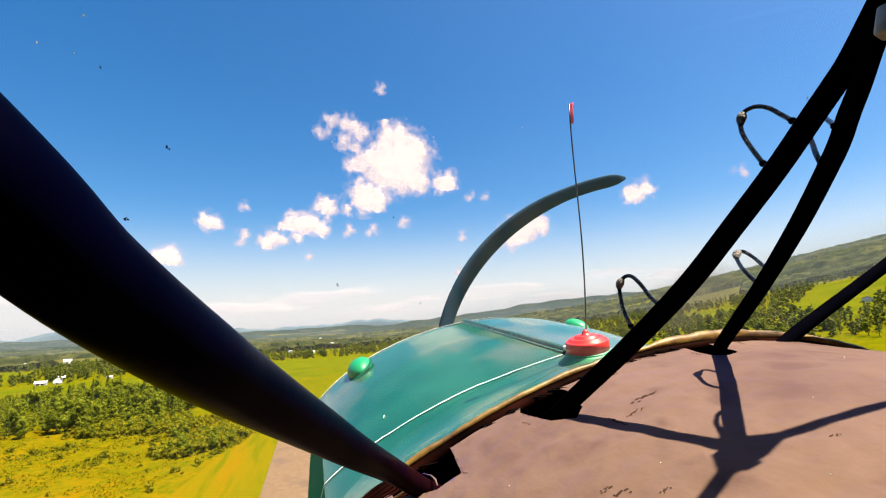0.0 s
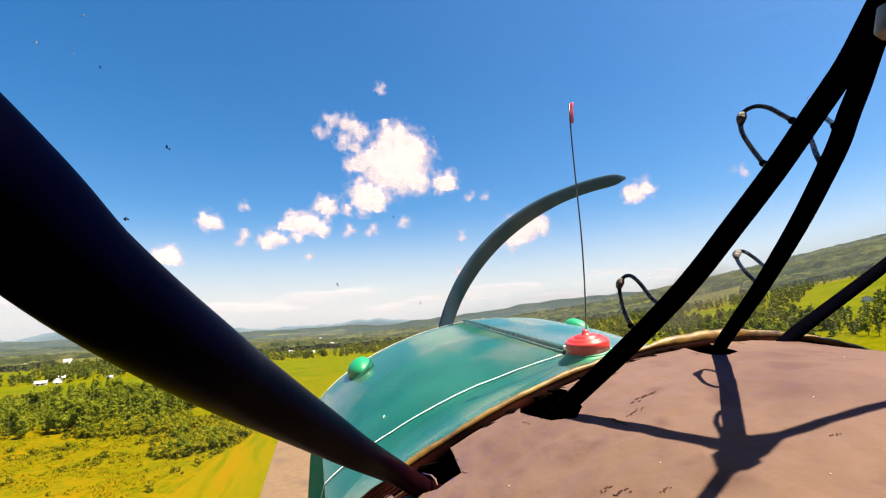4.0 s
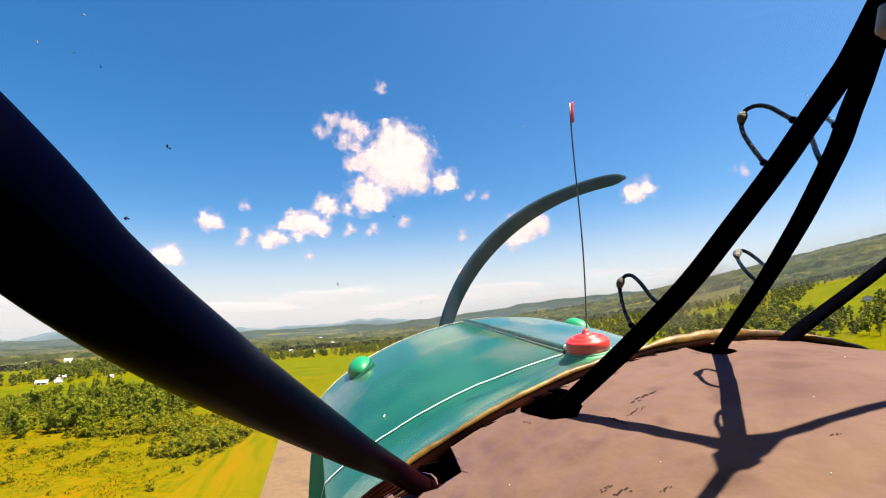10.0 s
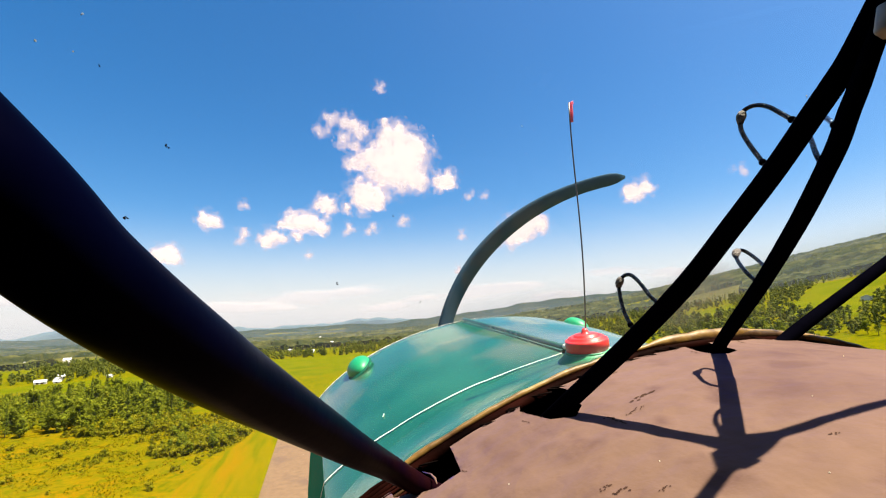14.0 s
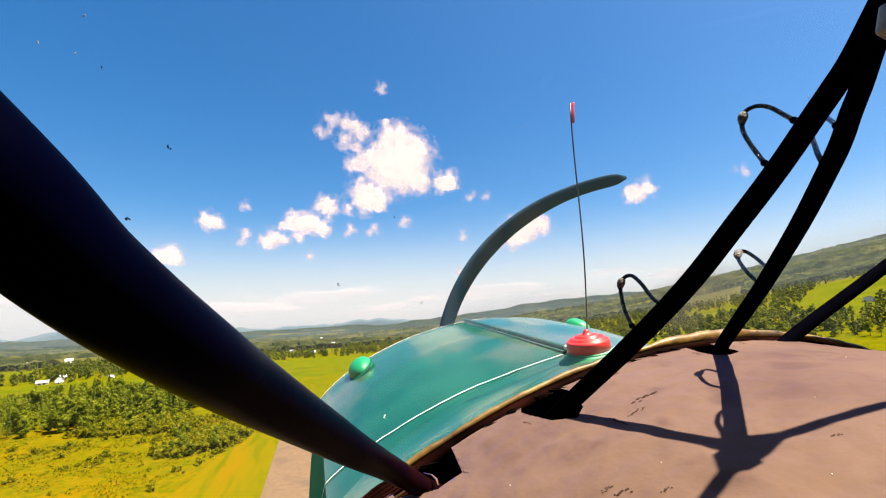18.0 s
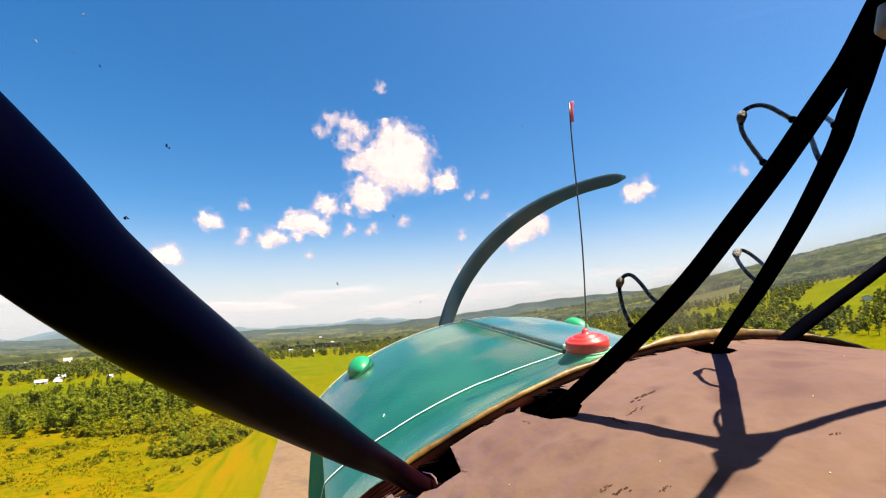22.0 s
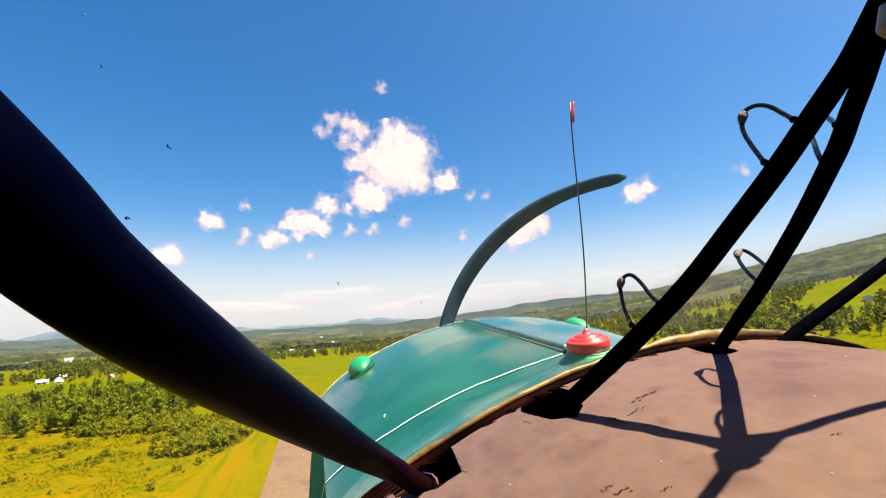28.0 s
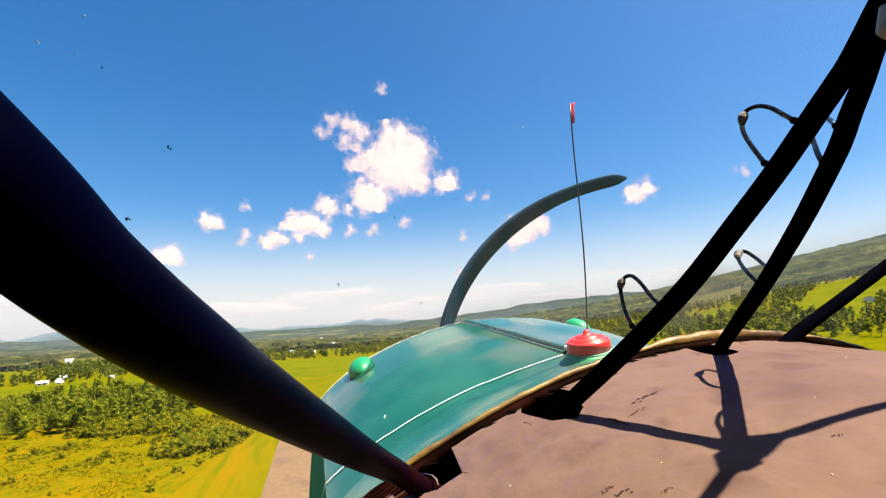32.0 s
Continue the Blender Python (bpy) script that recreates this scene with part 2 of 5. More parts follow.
def cloud_material(name, thick, scale, shine=0.29, tint=(0.26, 0.24, 0.215), thin=(0.225, 0.175, 0.18), low=0.36, high=1.5):
    """Vapour: lit from either side alike, plus an added glow of strength shine; its density is kept with the mesh,
    frayed by noise; pinker where it is thin.
    """
    m = bpy.data.materials.new(name)
    m.use_nodes = True
    n, l = m.node_tree.nodes, m.node_tree.links
    n.remove(n["Principled BSDF"])
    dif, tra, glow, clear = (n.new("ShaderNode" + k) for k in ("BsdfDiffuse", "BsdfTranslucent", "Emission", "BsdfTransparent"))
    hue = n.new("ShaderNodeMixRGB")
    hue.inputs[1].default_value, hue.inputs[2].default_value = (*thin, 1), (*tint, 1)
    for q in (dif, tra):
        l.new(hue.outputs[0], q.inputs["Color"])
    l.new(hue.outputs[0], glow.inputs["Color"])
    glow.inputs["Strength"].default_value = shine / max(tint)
    both, lit, mixed = n.new("ShaderNodeMixShader"), n.new("ShaderNodeAddShader"), n.new("ShaderNodeMixShader")
    both.inputs[0].default_value = 0.45
    l.new(dif.outputs[0], both.inputs[1]), l.new(tra.outputs[0], both.inputs[2])
    l.new(both.outputs[0], lit.inputs[0]), l.new(glow.outputs[0], lit.inputs[1])
    co, tx, at, add, mp = (n.new("ShaderNode" + k) for k in ("TexCoord", "TexNoise", "Attribute", "Math", "MapRange"))
    at.attribute_name = "vapour"
    tx.inputs["Scale"].default_value, tx.inputs["Detail"].default_value = scale, 6.0
    tx.inputs["Roughness"].default_value = 0.48
    l.new(co.outputs["Object"], tx.inputs["Vector"])
    add.operation = "MULTIPLY_ADD"
    l.new(tx.outputs["Fac"], add.inputs[0])
    add.inputs[1].default_value = 1.0
    l.new(at.outputs["Fac"], add.inputs[2])
    mp.inputs["From Min"].default_value, mp.inputs["From Max"].default_value = low, high
    mp.inputs["To Min"].default_value, mp.inputs["To Max"].default_value = 0.0, thick
    mp.interpolation_type = "SMOOTHSTEP"
    l.new(add.outputs[0], mp.inputs["Value"])
    l.new(mp.outputs[0], mixed.inputs[0])
    body = n.new("ShaderNodeMapRange")
    body.inputs["From Min"].default_value, body.inputs["From Max"].default_value = 0.85, 1.75
    l.new(add.outputs[0], body.inputs["Value"])
    l.new(body.outputs[0], hue.inputs[0])
    l.new(clear.outputs[0], mixed.inputs[1]), l.new(lit.outputs[0], mixed.inputs[2])
    l.new(mixed.outputs[0], n["Material Output"].inputs["Surface"])
    return m


CLOUD = cloud_material("cloud", 0.85, 0.012)
VEIL = cloud_material("thin_cloud", 0.5, 0.004, 0.26, (0.26, 0.232, 0.226), (0.26, 0.232, 0.226))


# ---- helpers of this scene ----
def mesh_of(bm, name, mat, smooth=True):
    me = bpy.data.meshes.new(name)
    bm.normal_update()
    bm.to_mesh(me)
    bm.free()
    me.materials.append(mat)
    if smooth:
        me.polygons.foreach_set("use_smooth", [True] * len(me.polygons))
    return me


def part(name, bm, mat, parent, label="", smooth=True):
    ob = new(name, mesh_of(bm, name, mat, smooth))
    ob.parent = parent
    return tagged(ob, label) if label else ob


def thing(name, label, category, m=None, group="", kind=""):
    ob = new(name)
    ob.empty_display_size = 0.1
    if m is not None:
        ob.matrix_world = m
    return tagged(ob, label, category, group, kind)


def raw(name, verts, faces, mat, smooth=False):
    me = bpy.data.meshes.new(name)
    me.from_pydata(verts, [], faces)
    me.materials.append(mat)
    me.update()
    if smooth:
        me.polygons.foreach_set("use_smooth", [True] * len(me.polygons))
    return me


def sweep(bm, points, radii, sides=20, cap=True, wide=None, oval=1.0):
    """A tube along points, with a radius at each; an oval one is broad along the direction wide."""
    pts = [Vector(p) for p in points]
    rings, up = [], None
    for i, p in enumerate(pts):
        d = (pts[min(i + 1, len(pts) - 1)] - pts[max(i - 1, 0)]).normalized()
        if up is None:
            up = d.orthogonal().normalized()
        if wide is not None:
            up = Vector(wide)
        up = (up - d * up.dot(d)).normalized()
        side = d.cross(up) * oval
        r = radii[i] if isinstance(radii, (list, tuple)) else radii
        rings.append([bm.verts.new(p + (up * math.cos(a) + side * math.sin(a)) * r) for a in (2 * math.pi * j / sides for j in range(sides))])
    for a, b in zip(rings, rings[1:]):
        for j in range(sides):
            bm.faces.new((a[j], a[(j + 1) % sides], b[(j + 1) % sides], b[j]))
    if cap:
        bm.faces.new(rings[0][::-1]), bm.faces.new(rings[-1])
    return bm


def box(bm, size, at=(0, 0, 0), bevel=0.0, turn=None):
    m = Matrix.Translation(at) @ (turn or Matrix()) @ Matrix.Diagonal((*size, 1))
    made = bmesh.ops.create_cube(bm, size=1, matrix=m)["verts"]
    if bevel:
        edges = list({e for v in made for e in v.link_edges})
        bmesh.ops.bevel(bm, geom=edges, offset=bevel, segments=2, affect="EDGES", profile=0.5)
    return bm


def lathe(bm, profile, at=(0, 0, 0), sides=40):
    rings = [[bm.verts.new((at[0] + r * math.cos(a), at[1] + r * math.sin(a), at[2] + z)) for a in (2 * math.pi * j / sides for j in range(sides))] for r, z in profile]
    for a, b in zip(rings, rings[1:]):
        for j in range(sides):
            bm.faces.new((a[j], a[(j + 1) % sides], b[(j + 1) % sides], b[j]))
    bm.faces.new(rings[0][::-1]), bm.faces.new(rings[-1])
    return bm


# ---- the land ----
def smooth(a, b, v):
    v = min(1, max(0, (v - a) / (b - a)))
    return v * v * (3 - 2 * v)


def land(x, y):
    """Height of the ground: a flat valley, a wooded slope to the right, far ridges all round."""
    r, az = math.hypot(x, y), math.degrees(math.atan2(x, y))
    w = 0.94 * max(0, min(1.25, (az - 5) / 59)) ** 1.55 if az > 0 else 0
    if az > 100:
        w *= max(0, 1 - (az - 100) / 40)
    h = 0.11 * max(0, min(r, 700) - 120) + 0.18 * max(0, min(r, 1700) - 700)
    h *= w
    n = noise.noise(Vector((x / 420, y / 420, 3))) * smooth(500, 1500, r) * 12
    far = smooth(2600, 4500, r)
    ridge = 34 + 34 * noise.noise(Vector((math.sin(radians(az)) * 9, math.cos(radians(az)) * 9, 7))) + 14 * noise.noise(Vector((math.sin(radians(az)) * 31, math.cos(radians(az)) * 31, 2)))
    ridge *= 0.5 + 0.5 * smooth(-2, 14, az)
    mid = smooth(10, 30, az) * (1 - smooth(40, 60, az)) * 75
    return h + n + far * (ridge + mid + 12)


def ground_mesh():
    rings = [0] + [18 * 1.045 ** i for i in range(200) if 18 * 1.045 ** i < 4850] + [4850]
    steps = 288
    verts = [(0, 0, 0)]
    for r in rings[1:]:
        for j in range(steps):
            a = 2 * math.pi * j / steps
            x, y = r * math.sin(a), r * math.cos(a)
            verts.append((x, y, land(x, y)))
    faces = [(0, 1 + (j + 1) % steps, 1 + j) for j in range(steps)]
    for i in range(len(rings) - 2):
        for j in range(steps):
            a, b = 1 + i * steps + j, 1 + i * steps + (j + 1) % steps
            faces.append((a, b, b + steps, a + steps))
    return raw("ground", verts, faces, MEADOW, True)


ground = tagged(new("ground", ground_mesh()), "yellow-green meadow ground of a wide valley", "ground", kind="structure")


def patch(name, corners, mat, lift, label, category, n=36, wobble=4.0):
    """A field draped over the land between four corners, with an uneven edge."""
    a, b, c, d = [Vector((*p, 0)) for p in corners]
    verts, faces = [], []
    for i in range(n + 1):
        for j in range(n + 1):
            u, v = i / n, j / n
            p = (a * (1 - u) + b * u) * (1 - v) + (d * (1 - u) + c * u) * v
            edge = 1 if min(u, v, 1 - u, 1 - v) < 0.01 else 0
            if edge and wobble:
                p += Vector((noise.noise(p / 15), noise.noise(p / 15 + Vector((9, 9, 0))), 0)) * wobble
            verts.append((p.x, p.y, land(p.x, p.y) + lift))
    for i in range(n):
        for j in range(n):
            k = i * (n + 1) + j
            faces.append((k, k + n + 1, k + n + 2, k + 1))
    return tagged(new(name, raw(name, verts, faces, mat, True)), label, category, kind="structure")


patch("field", [(-230, -60), (-12, -60), (-12, 262), (-215, 258)], GOLD, 0.05, "golden meadow of goldenrod and dry grass", "meadow")
patch("field", [(-74, -60), (-12, -60), (-12, 256), (-17, 232)], MOWN, 0.1, "mown yellow-green verge beside the runway", "grass", 60, 1.5)
patch("field", [(-430, 330), (-108, 388), (-170, 520), (-430, 445)], LIGHT_FIELD, 0.05, "light green mown hay field", "field", wobble=8)
patch("field", [(-60, 400), (75, 400), (75, 640), (-75, 640)], LIGHT_FIELD, 0.05, "light green field past the runway end", "field", wobble=6)
patch("field", [(-540, 960), (-395, 960), (-400, 1130), (-520, 1130)], PALE_FIELD, 0.1, "pale yellow hay field among far woods", "field", wobble=10)
patch("field", [(385, 235), (430, 330), (700, 470), (720, 380)], LIGHT_FIELD, 0.25, "bright green hillside pasture above a row of trees", "field", wobble=8)
patch("field", [(395, 400), (500, 520), (560, 490), (470, 370)], LIGHT_FIELD, 0.25, "green pasture strip on the slope", "field", wobble=8)
patch("field", [(560, 600), (760, 760), (860, 720), (660, 560)], PALE_FIELD, 0.25, "pale hay field high on the wooded slope", "field", wobble=8)
patch("field", [(150, 720), (330, 720), (360, 800), (140, 800)], PALE_FIELD, 0.2, "pale hay field in the valley woods", "field", wobble=8)
patch("field", [(-700, 640), (-330, 640), (-340, 760), (-700, 780)], LIGHT_FIELD, 0.1, "green pasture behind the farm", "field", wobble=8)

# more fields let into the far woods: middle, width and depth
FAR_FIELDS = [(-20, 790, 130, 120), (70, 1030, 170, 190), (210, 1230, 190, 210), (-170, 1240, 220, 230), (-360, 1500, 300, 280), (20, 1620, 300, 300), (290, 1800, 280, 300), (-100, 2250, 420, 420), (-600, 1900, 360, 340),
              (430, 930, 150, 130), (660, 1200, 190, 200), (-640, 1300, 260, 200), (-330, 980, 150, 150), (-90, 1010, 120, 130), (130, 2500, 460, 380), (-420, 2600, 420, 420), (420, 2300, 320, 330), (-820, 2500, 420, 380), (-60, 3200, 600, 500)]
for i, (x, y, w, d) in enumerate(FAR_FIELDS):
    patch("field", [(x - w / 2, y - d / 2), (x + w / 2, y - d / 2), (x + w * 0.45, y + d / 2), (x - w * 0.4, y + d / 2)], PALE_FIELD if i % 4 else LIGHT_FIELD, 0.3,
          "pale hay field among far woods" if i % 4 else "green field among far woods", "field", 14, 10)
# runway with its threshold bars and centre line
runway = tagged(new("runway"), "pale asphalt runway with white threshold bars", "runway", kind="structure")
slab = bmesh.new()
box(slab, (24, 950, 0.3), (-1.0, -230, -0.02), 0.02)
part("slab", slab, ASPHALT, runway, smooth=False)
for i in range(8):
    part("threshold_bar", box(bmesh.new(), (1.5, 26, 0.02), (-10.5 + 2.7 * i, 226, 0.145)), WHITE_LINE, runway, smooth=False)
for i in range(11):
    part("centre_line", box(bmesh.new(), (0.9, 30, 0.02), (-1.0, 10 - 61 * i, 0.145)), WHITE_LINE, runway, smooth=False)


# the taxiway and the apron that the aeroplane has left behind
tagged(new("taxiway", mesh_of(box(bmesh.new(), (130, 12, 0.3), (-78.2, -330, -0.02), 0.02), "taxiway", ASPHALT, False)), "pale asphalt taxiway leading off the runway", "taxiway", kind="structure")
patch("apron", [(240, -360), (420, -330), (410, -230), (250, -250)], GRAVEL, 0.1, "sandy gravel apron before the hangars", "apron")


# far hills on the rim of the land, their blue haze put into the colour
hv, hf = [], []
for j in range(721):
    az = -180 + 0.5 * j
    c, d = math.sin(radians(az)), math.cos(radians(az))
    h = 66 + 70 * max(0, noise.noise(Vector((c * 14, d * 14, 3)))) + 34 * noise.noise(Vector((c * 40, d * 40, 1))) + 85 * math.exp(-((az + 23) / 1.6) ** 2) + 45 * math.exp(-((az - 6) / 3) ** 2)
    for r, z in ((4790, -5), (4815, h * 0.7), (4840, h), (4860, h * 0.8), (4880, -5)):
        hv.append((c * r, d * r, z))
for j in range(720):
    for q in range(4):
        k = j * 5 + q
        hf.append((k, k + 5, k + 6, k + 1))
tagged(new("backdrop", raw("backdrop", hv, hf, HILL, True)), "far hills along the horizon, coloured blue-grey with painted haze", "hills", kind="structure")


# ---- trees ----
def unit_ball():
    bm = bmesh.new()
    bmesh.ops.create_icosphere(bm, subdivisions=1, radius=1)
    ball = [tuple(v.co) for v in bm.verts], [tuple(v.index for v in f.verts) for f in bm.faces]
    bm.free()
    return ball


BALL = unit_ball()


def leaf_cloud(rng, count, height, width, size, lobes, low=0.22, heart=True):
    """Leaf clumps as bent little plates, gathered in lobes round a stem: an uneven crown with gaps."""
    verts, faces = [], []
    centres = []
    for i in range(lobes):
        t = (i + rng.random()) / lobes
        z = height * (low + (0.95 - low) * t)
        spread = width * 0.5 * math.sin(math.pi * (0.18 + 0.78 * t)) * rng.uniform(0.35, 0.85)
        a = rng.uniform(0, 6.28)
        centres.append((math.cos(a) * spread, math.sin(a) * spread, z, width * rng.uniform(0.16, 0.3)))
    # the dense heart of each lobe, dented all over
    for cx, cy, cz, r in centres if heart else ():
        k, n = len(verts), r * 0.74
        for x, y, z in BALL[0]:
            q = n * rng.uniform(0.62, 1.12)
            verts.append((cx + x * q, cy + y * q, cz + z * q * 0.85))
        faces += [(a + k, b + k, c + k) for a, b, c in BALL[1]]
    for i in range(count):
        cx, cy, cz, r = rng.choice(centres)
        d = Vector((rng.gauss(0, 1), rng.gauss(0, 1), rng.gauss(0, 0.8))).normalized()
        p = Vector((cx, cy, cz)) + d * r * rng.uniform(0.6, 1.05)
        nrm = (d + Vector((rng.gauss(0, 0.5), rng.gauss(0, 0.5), rng.gauss(0.3, 0.5)))).normalized()
        s1 = nrm.orthogonal().normalized()
        s1 = Matrix.Rotation(rng.uniform(0, 6.28), 3, nrm) @ s1
        s2 = nrm.cross(s1)
        s = size * rng.uniform(0.6, 1.3)
        k = len(verts)
        verts += [tuple(p + s1 * s), tuple(p + s2 * s * 0.7 + nrm * s * 0.25), tuple(p - s1 * s), tuple(p - s2 * s * 0.7 + nrm * s * 0.25)]
        faces += [(k, k + 1, k + 2), (k, k + 2, k + 3)]
    return verts, faces


def conifer_cloud(rng, count, height, width, size):
    verts, faces = [], []
    for i in range(count):
        t = rng.random() ** 0.8
        z = height * (0.15 + 0.85 * t)
        tier = 0.75 + 0.25 * math.sin(t * 40)
        r = width * 0.5 * (1.02 - t) * tier * rng.uniform(0.55, 1.05)
        a = rng.uniform(0, 6.28)
        p = Vector((math.cos(a) * r, math.sin(a) * r, z))
        out = Vector((math.cos(a), math.sin(a), -0.35)).normalized()
        side = out.cross(Vector((0, 0, 1))).normalized()
        s = size * rng.uniform(0.6, 1.2)
        k = len(verts)
        verts += [tuple(p + out * s), tuple(p + side * s * 0.5), tuple(p - out * s * 0.6 + Vector((0, 0, s * 0.3))), tuple(p - side * s * 0.5)]
        faces += [(k, k + 1, k + 2), (k, k + 2, k + 3)]
    return verts, faces


def trunk_mesh(rng, height, radius, name="trunk"):
    bm = bmesh.new()
    pts = [(rng.uniform(-0.1, 0.1) * i, rng.uniform(-0.1, 0.1) * i, height * i / 6 - (0.3 if i == 0 else 0)) for i in range(7)]
    sweep(bm, pts, [radius * (1.15 - 0.95 * i / 6) for i in range(7)], 7)
    for i in range(6):
        z, a = height * rng.uniform(0.35, 0.8), rng.uniform(0, 6.28)
        n = height * rng.uniform(0.15, 0.25)
        sweep(bm, [(0, 0, z), (math.cos(a) * n * 0.6, math.sin(a) * n * 0.6, z + n * 0.4), (math.cos(a) * n, math.sin(a) * n, z + n * 0.8)], [radius * 0.35, radius * 0.22, radius * 0.1], 5)
    return mesh_of(bm, name, BARK)


rng = random.Random(11)
crowns, trunks = [], []
for i in range(8):
    if i < 6:
        v, f = leaf_cloud(rng, 880, 15, rng.uniform(7, 9.5), 0.42, 20)
    else:
        v, f = conifer_cloud(rng, 800, 17, 6.5, 0.55)
    crowns.append((v, f))
    trunks.append(trunk_mesh(rng, 13, 0.22))
crown_meshes = [raw("crown", v, f, LEAF if i < 6 else LEAF_DARK) for i, (v, f) in enumerate(crowns)]
prototypes = [("tall broadleaf tree at the meadow's edge", "tree") if i < 6 else ("dark pointed conifer among broadleaf trees", "conifer") for i in range(8)]


def tree(kind, x, y, scale, turn):
    label, name = prototypes[kind]
    t = thing(name, label, "tree", pose(x, y, land(x, y), 0, 0, turn) @ Matrix.Scale(scale, 4), "trees of the belt")
    for n, me in (("trunk", trunks[kind]), ("crown", crown_meshes[kind])):
        ob = new(n, me)
        ob.parent = t
    return t


def inside(x, y, poly):
    hit = False
    for (x1, y1), (x2, y2) in zip(poly, poly[1:] + poly[:1]):
        if (y1 > y) != (y2 > y) and x < (x2 - x1) * (y - y1) / (y2 - y1) + x1:
            hit = not hit
    return hit


BELT = [(-160, 226), (-122, 233), (-104, 238), (-84, 250), (-66, 262), (-58, 285), (-75, 330), (-112, 380), (-215, 345), (-225, 290)]
THICKET = [(-100, 229), (-78, 220), (-55, 214), (-47, 228), (-62, 255), (-88, 247)]
COPSE = [(-53, 178), (-44, 171), (-30, 182), (-25, 200), (-36, 210), (-50, 198)]
ROW = [(300, 172), (345, 215), (392, 240), (425, 330), (440, 400), (395, 420), (330, 340), (285, 255), (280, 190)]
FIELDS = [[(-430, 330), (-108, 388), (-170, 520), (-430, 445)], [(-60, 400), (75, 400), (75, 640), (-75, 640)], [(-540, 960), (-395, 960), (-400, 1130), (-520, 1130)],
          [(385, 235), (430, 330), (700, 470), (720, 380)], [(395, 400), (500, 520), (560, 490), (470, 370)], [(560, 600), (760, 760), (860, 720), (660, 560)],
          *[[(x - w / 2, y - d / 2), (x + w / 2, y - d / 2), (x + w * 0.45, y + d / 2), (x - w * 0.4, y + d / 2)] for x, y, w, d in FAR_FIELDS],
          [(150, 720), (330, 720), (360, 800), (140, 800)], [(-700, 640), (-330, 640), (-340, 760), (-700, 780)], [(-262, 490), (-222, 500), (-222, 530), (-262, 528)]]
near = []
tries = 0
while len(near) < 270 and tries < 20000:
    tries += 1
    pick = rng.random()
    if pick < 0.5:
        x, y, poly = rng.uniform(-230, -55), rng.uniform(225, 382), BELT
    elif pick < 0.64:
        x, y, poly = rng.uniform(-102, -45), rng.uniform(212, 256), THICKET
    elif pick < 0.7:
        x, y, poly = rng.uniform(-54, -24), rng.uniform(170, 211), COPSE
    else:
        x, y, poly = rng.uniform(275, 445), rng.uniform(165, 420), ROW
    if math.hypot(x - 485, y - 281) < 24 or not inside(x, y, poly) or any((x - a) ** 2 + (y - b) ** 2 < (30 if poly is BELT or poly is ROW else 9) for a, b in near):
        continue
    near.append((x, y))
    kind = rng.choice([0, 1, 2, 3, 4, 5, 0, 1, 2, 3, 4, 5, 6, 7, 6, 7])
    tall = rng.uniform(0.5, 0.75) if rng.random() < 0.65 else rng.uniform(0.75, 0.95)
    if poly is THICKET or poly is COPSE:
        kind, tall = kind % 6, rng.uniform(0.2, 0.42)
    tree(kind, x, y, tall, rng.uniform(0, 360))


def wood(name, places, shapes, mat, label):
    """Many crowns joined into one mesh."""
    vs, fs, k = [], [], 0
    for x, y, s, a, shape in places:
        v, f = shapes[shape]
        c, d = math.cos(a) * s, math.sin(a) * s
        w = np.empty_like(v)
        w[:, 0], w[:, 1], w[:, 2] = v[:, 0] * c - v[:, 1] * d + x, v[:, 0] * d + v[:, 1] * c + y, v[:, 2] * s + land(x, y) - 0.3
        vs.append(w)
        fs.append(f + k)
        k += len(v)
    v, f = np.concatenate(vs), np.concatenate(fs)
    me = bpy.data.meshes.new(name)
    me.vertices.add(len(v))
    me.vertices.foreach_set("co", v.ravel())
    me.loops.add(f.size)
    me.loops.foreach_set("vertex_index", f.ravel())
    me.polygons.add(len(f))
    me.polygons.foreach_set("loop_start", np.arange(0, f.size, 3))
    me.update(calc_edges=True)
    me.validate()
    me.materials.append(mat)
    return tagged(new(name, me), label, "forest", kind="stuff")


mid_shapes = []
for i in range(6):
    v, f = leaf_cloud(rng, 56, 14, 9.0, 1.1, 9, 0.1) if i < 5 else conifer_cloud(rng, 130, 17, 6, 1.2)
    mid_shapes.append((np.array(v), np.array(f)))
far_shapes = [tuple(np.array(q) for q in leaf_cloud(rng, 36, 12, 12, 2.2, 6, 0.1)) for i in range(6)]
clear = lambda x, y: any(inside(x, y, p) for p in FIELDS)
mids, fars, belt = [], [], []
for i in range(60000):
    az, r = rng.uniform(-40, 72), math.sqrt(rng.uniform(150 ** 2, 900 ** 2))
    x, y = r * math.sin(radians(az)), r * math.cos(radians(az))
    patchy = noise.noise(Vector((x / 130, y / 130, 5)))
    open_land = r < 420 and az < 45 or (az > 45 and r < 350) or (-200 < x < 90 and y < 640)
    if (not open_land and not clear(x, y) and (patchy > -0.22 or az > 30)):
        if len(mids) < 3000:
            mids.append((x, y, rng.uniform(0.45, 0.85), rng.uniform(0, 6.28), rng.randrange(6)))
for i in range(900):
    x, y = rng.uniform(-230, -55), rng.uniform(226, 382)
    if inside(x, y, BELT):
        belt.append((x, y, rng.uniform(0.3, 0.7), rng.uniform(0, 6.28), rng.choice((0, 1, 2, 3, 4, 4))))
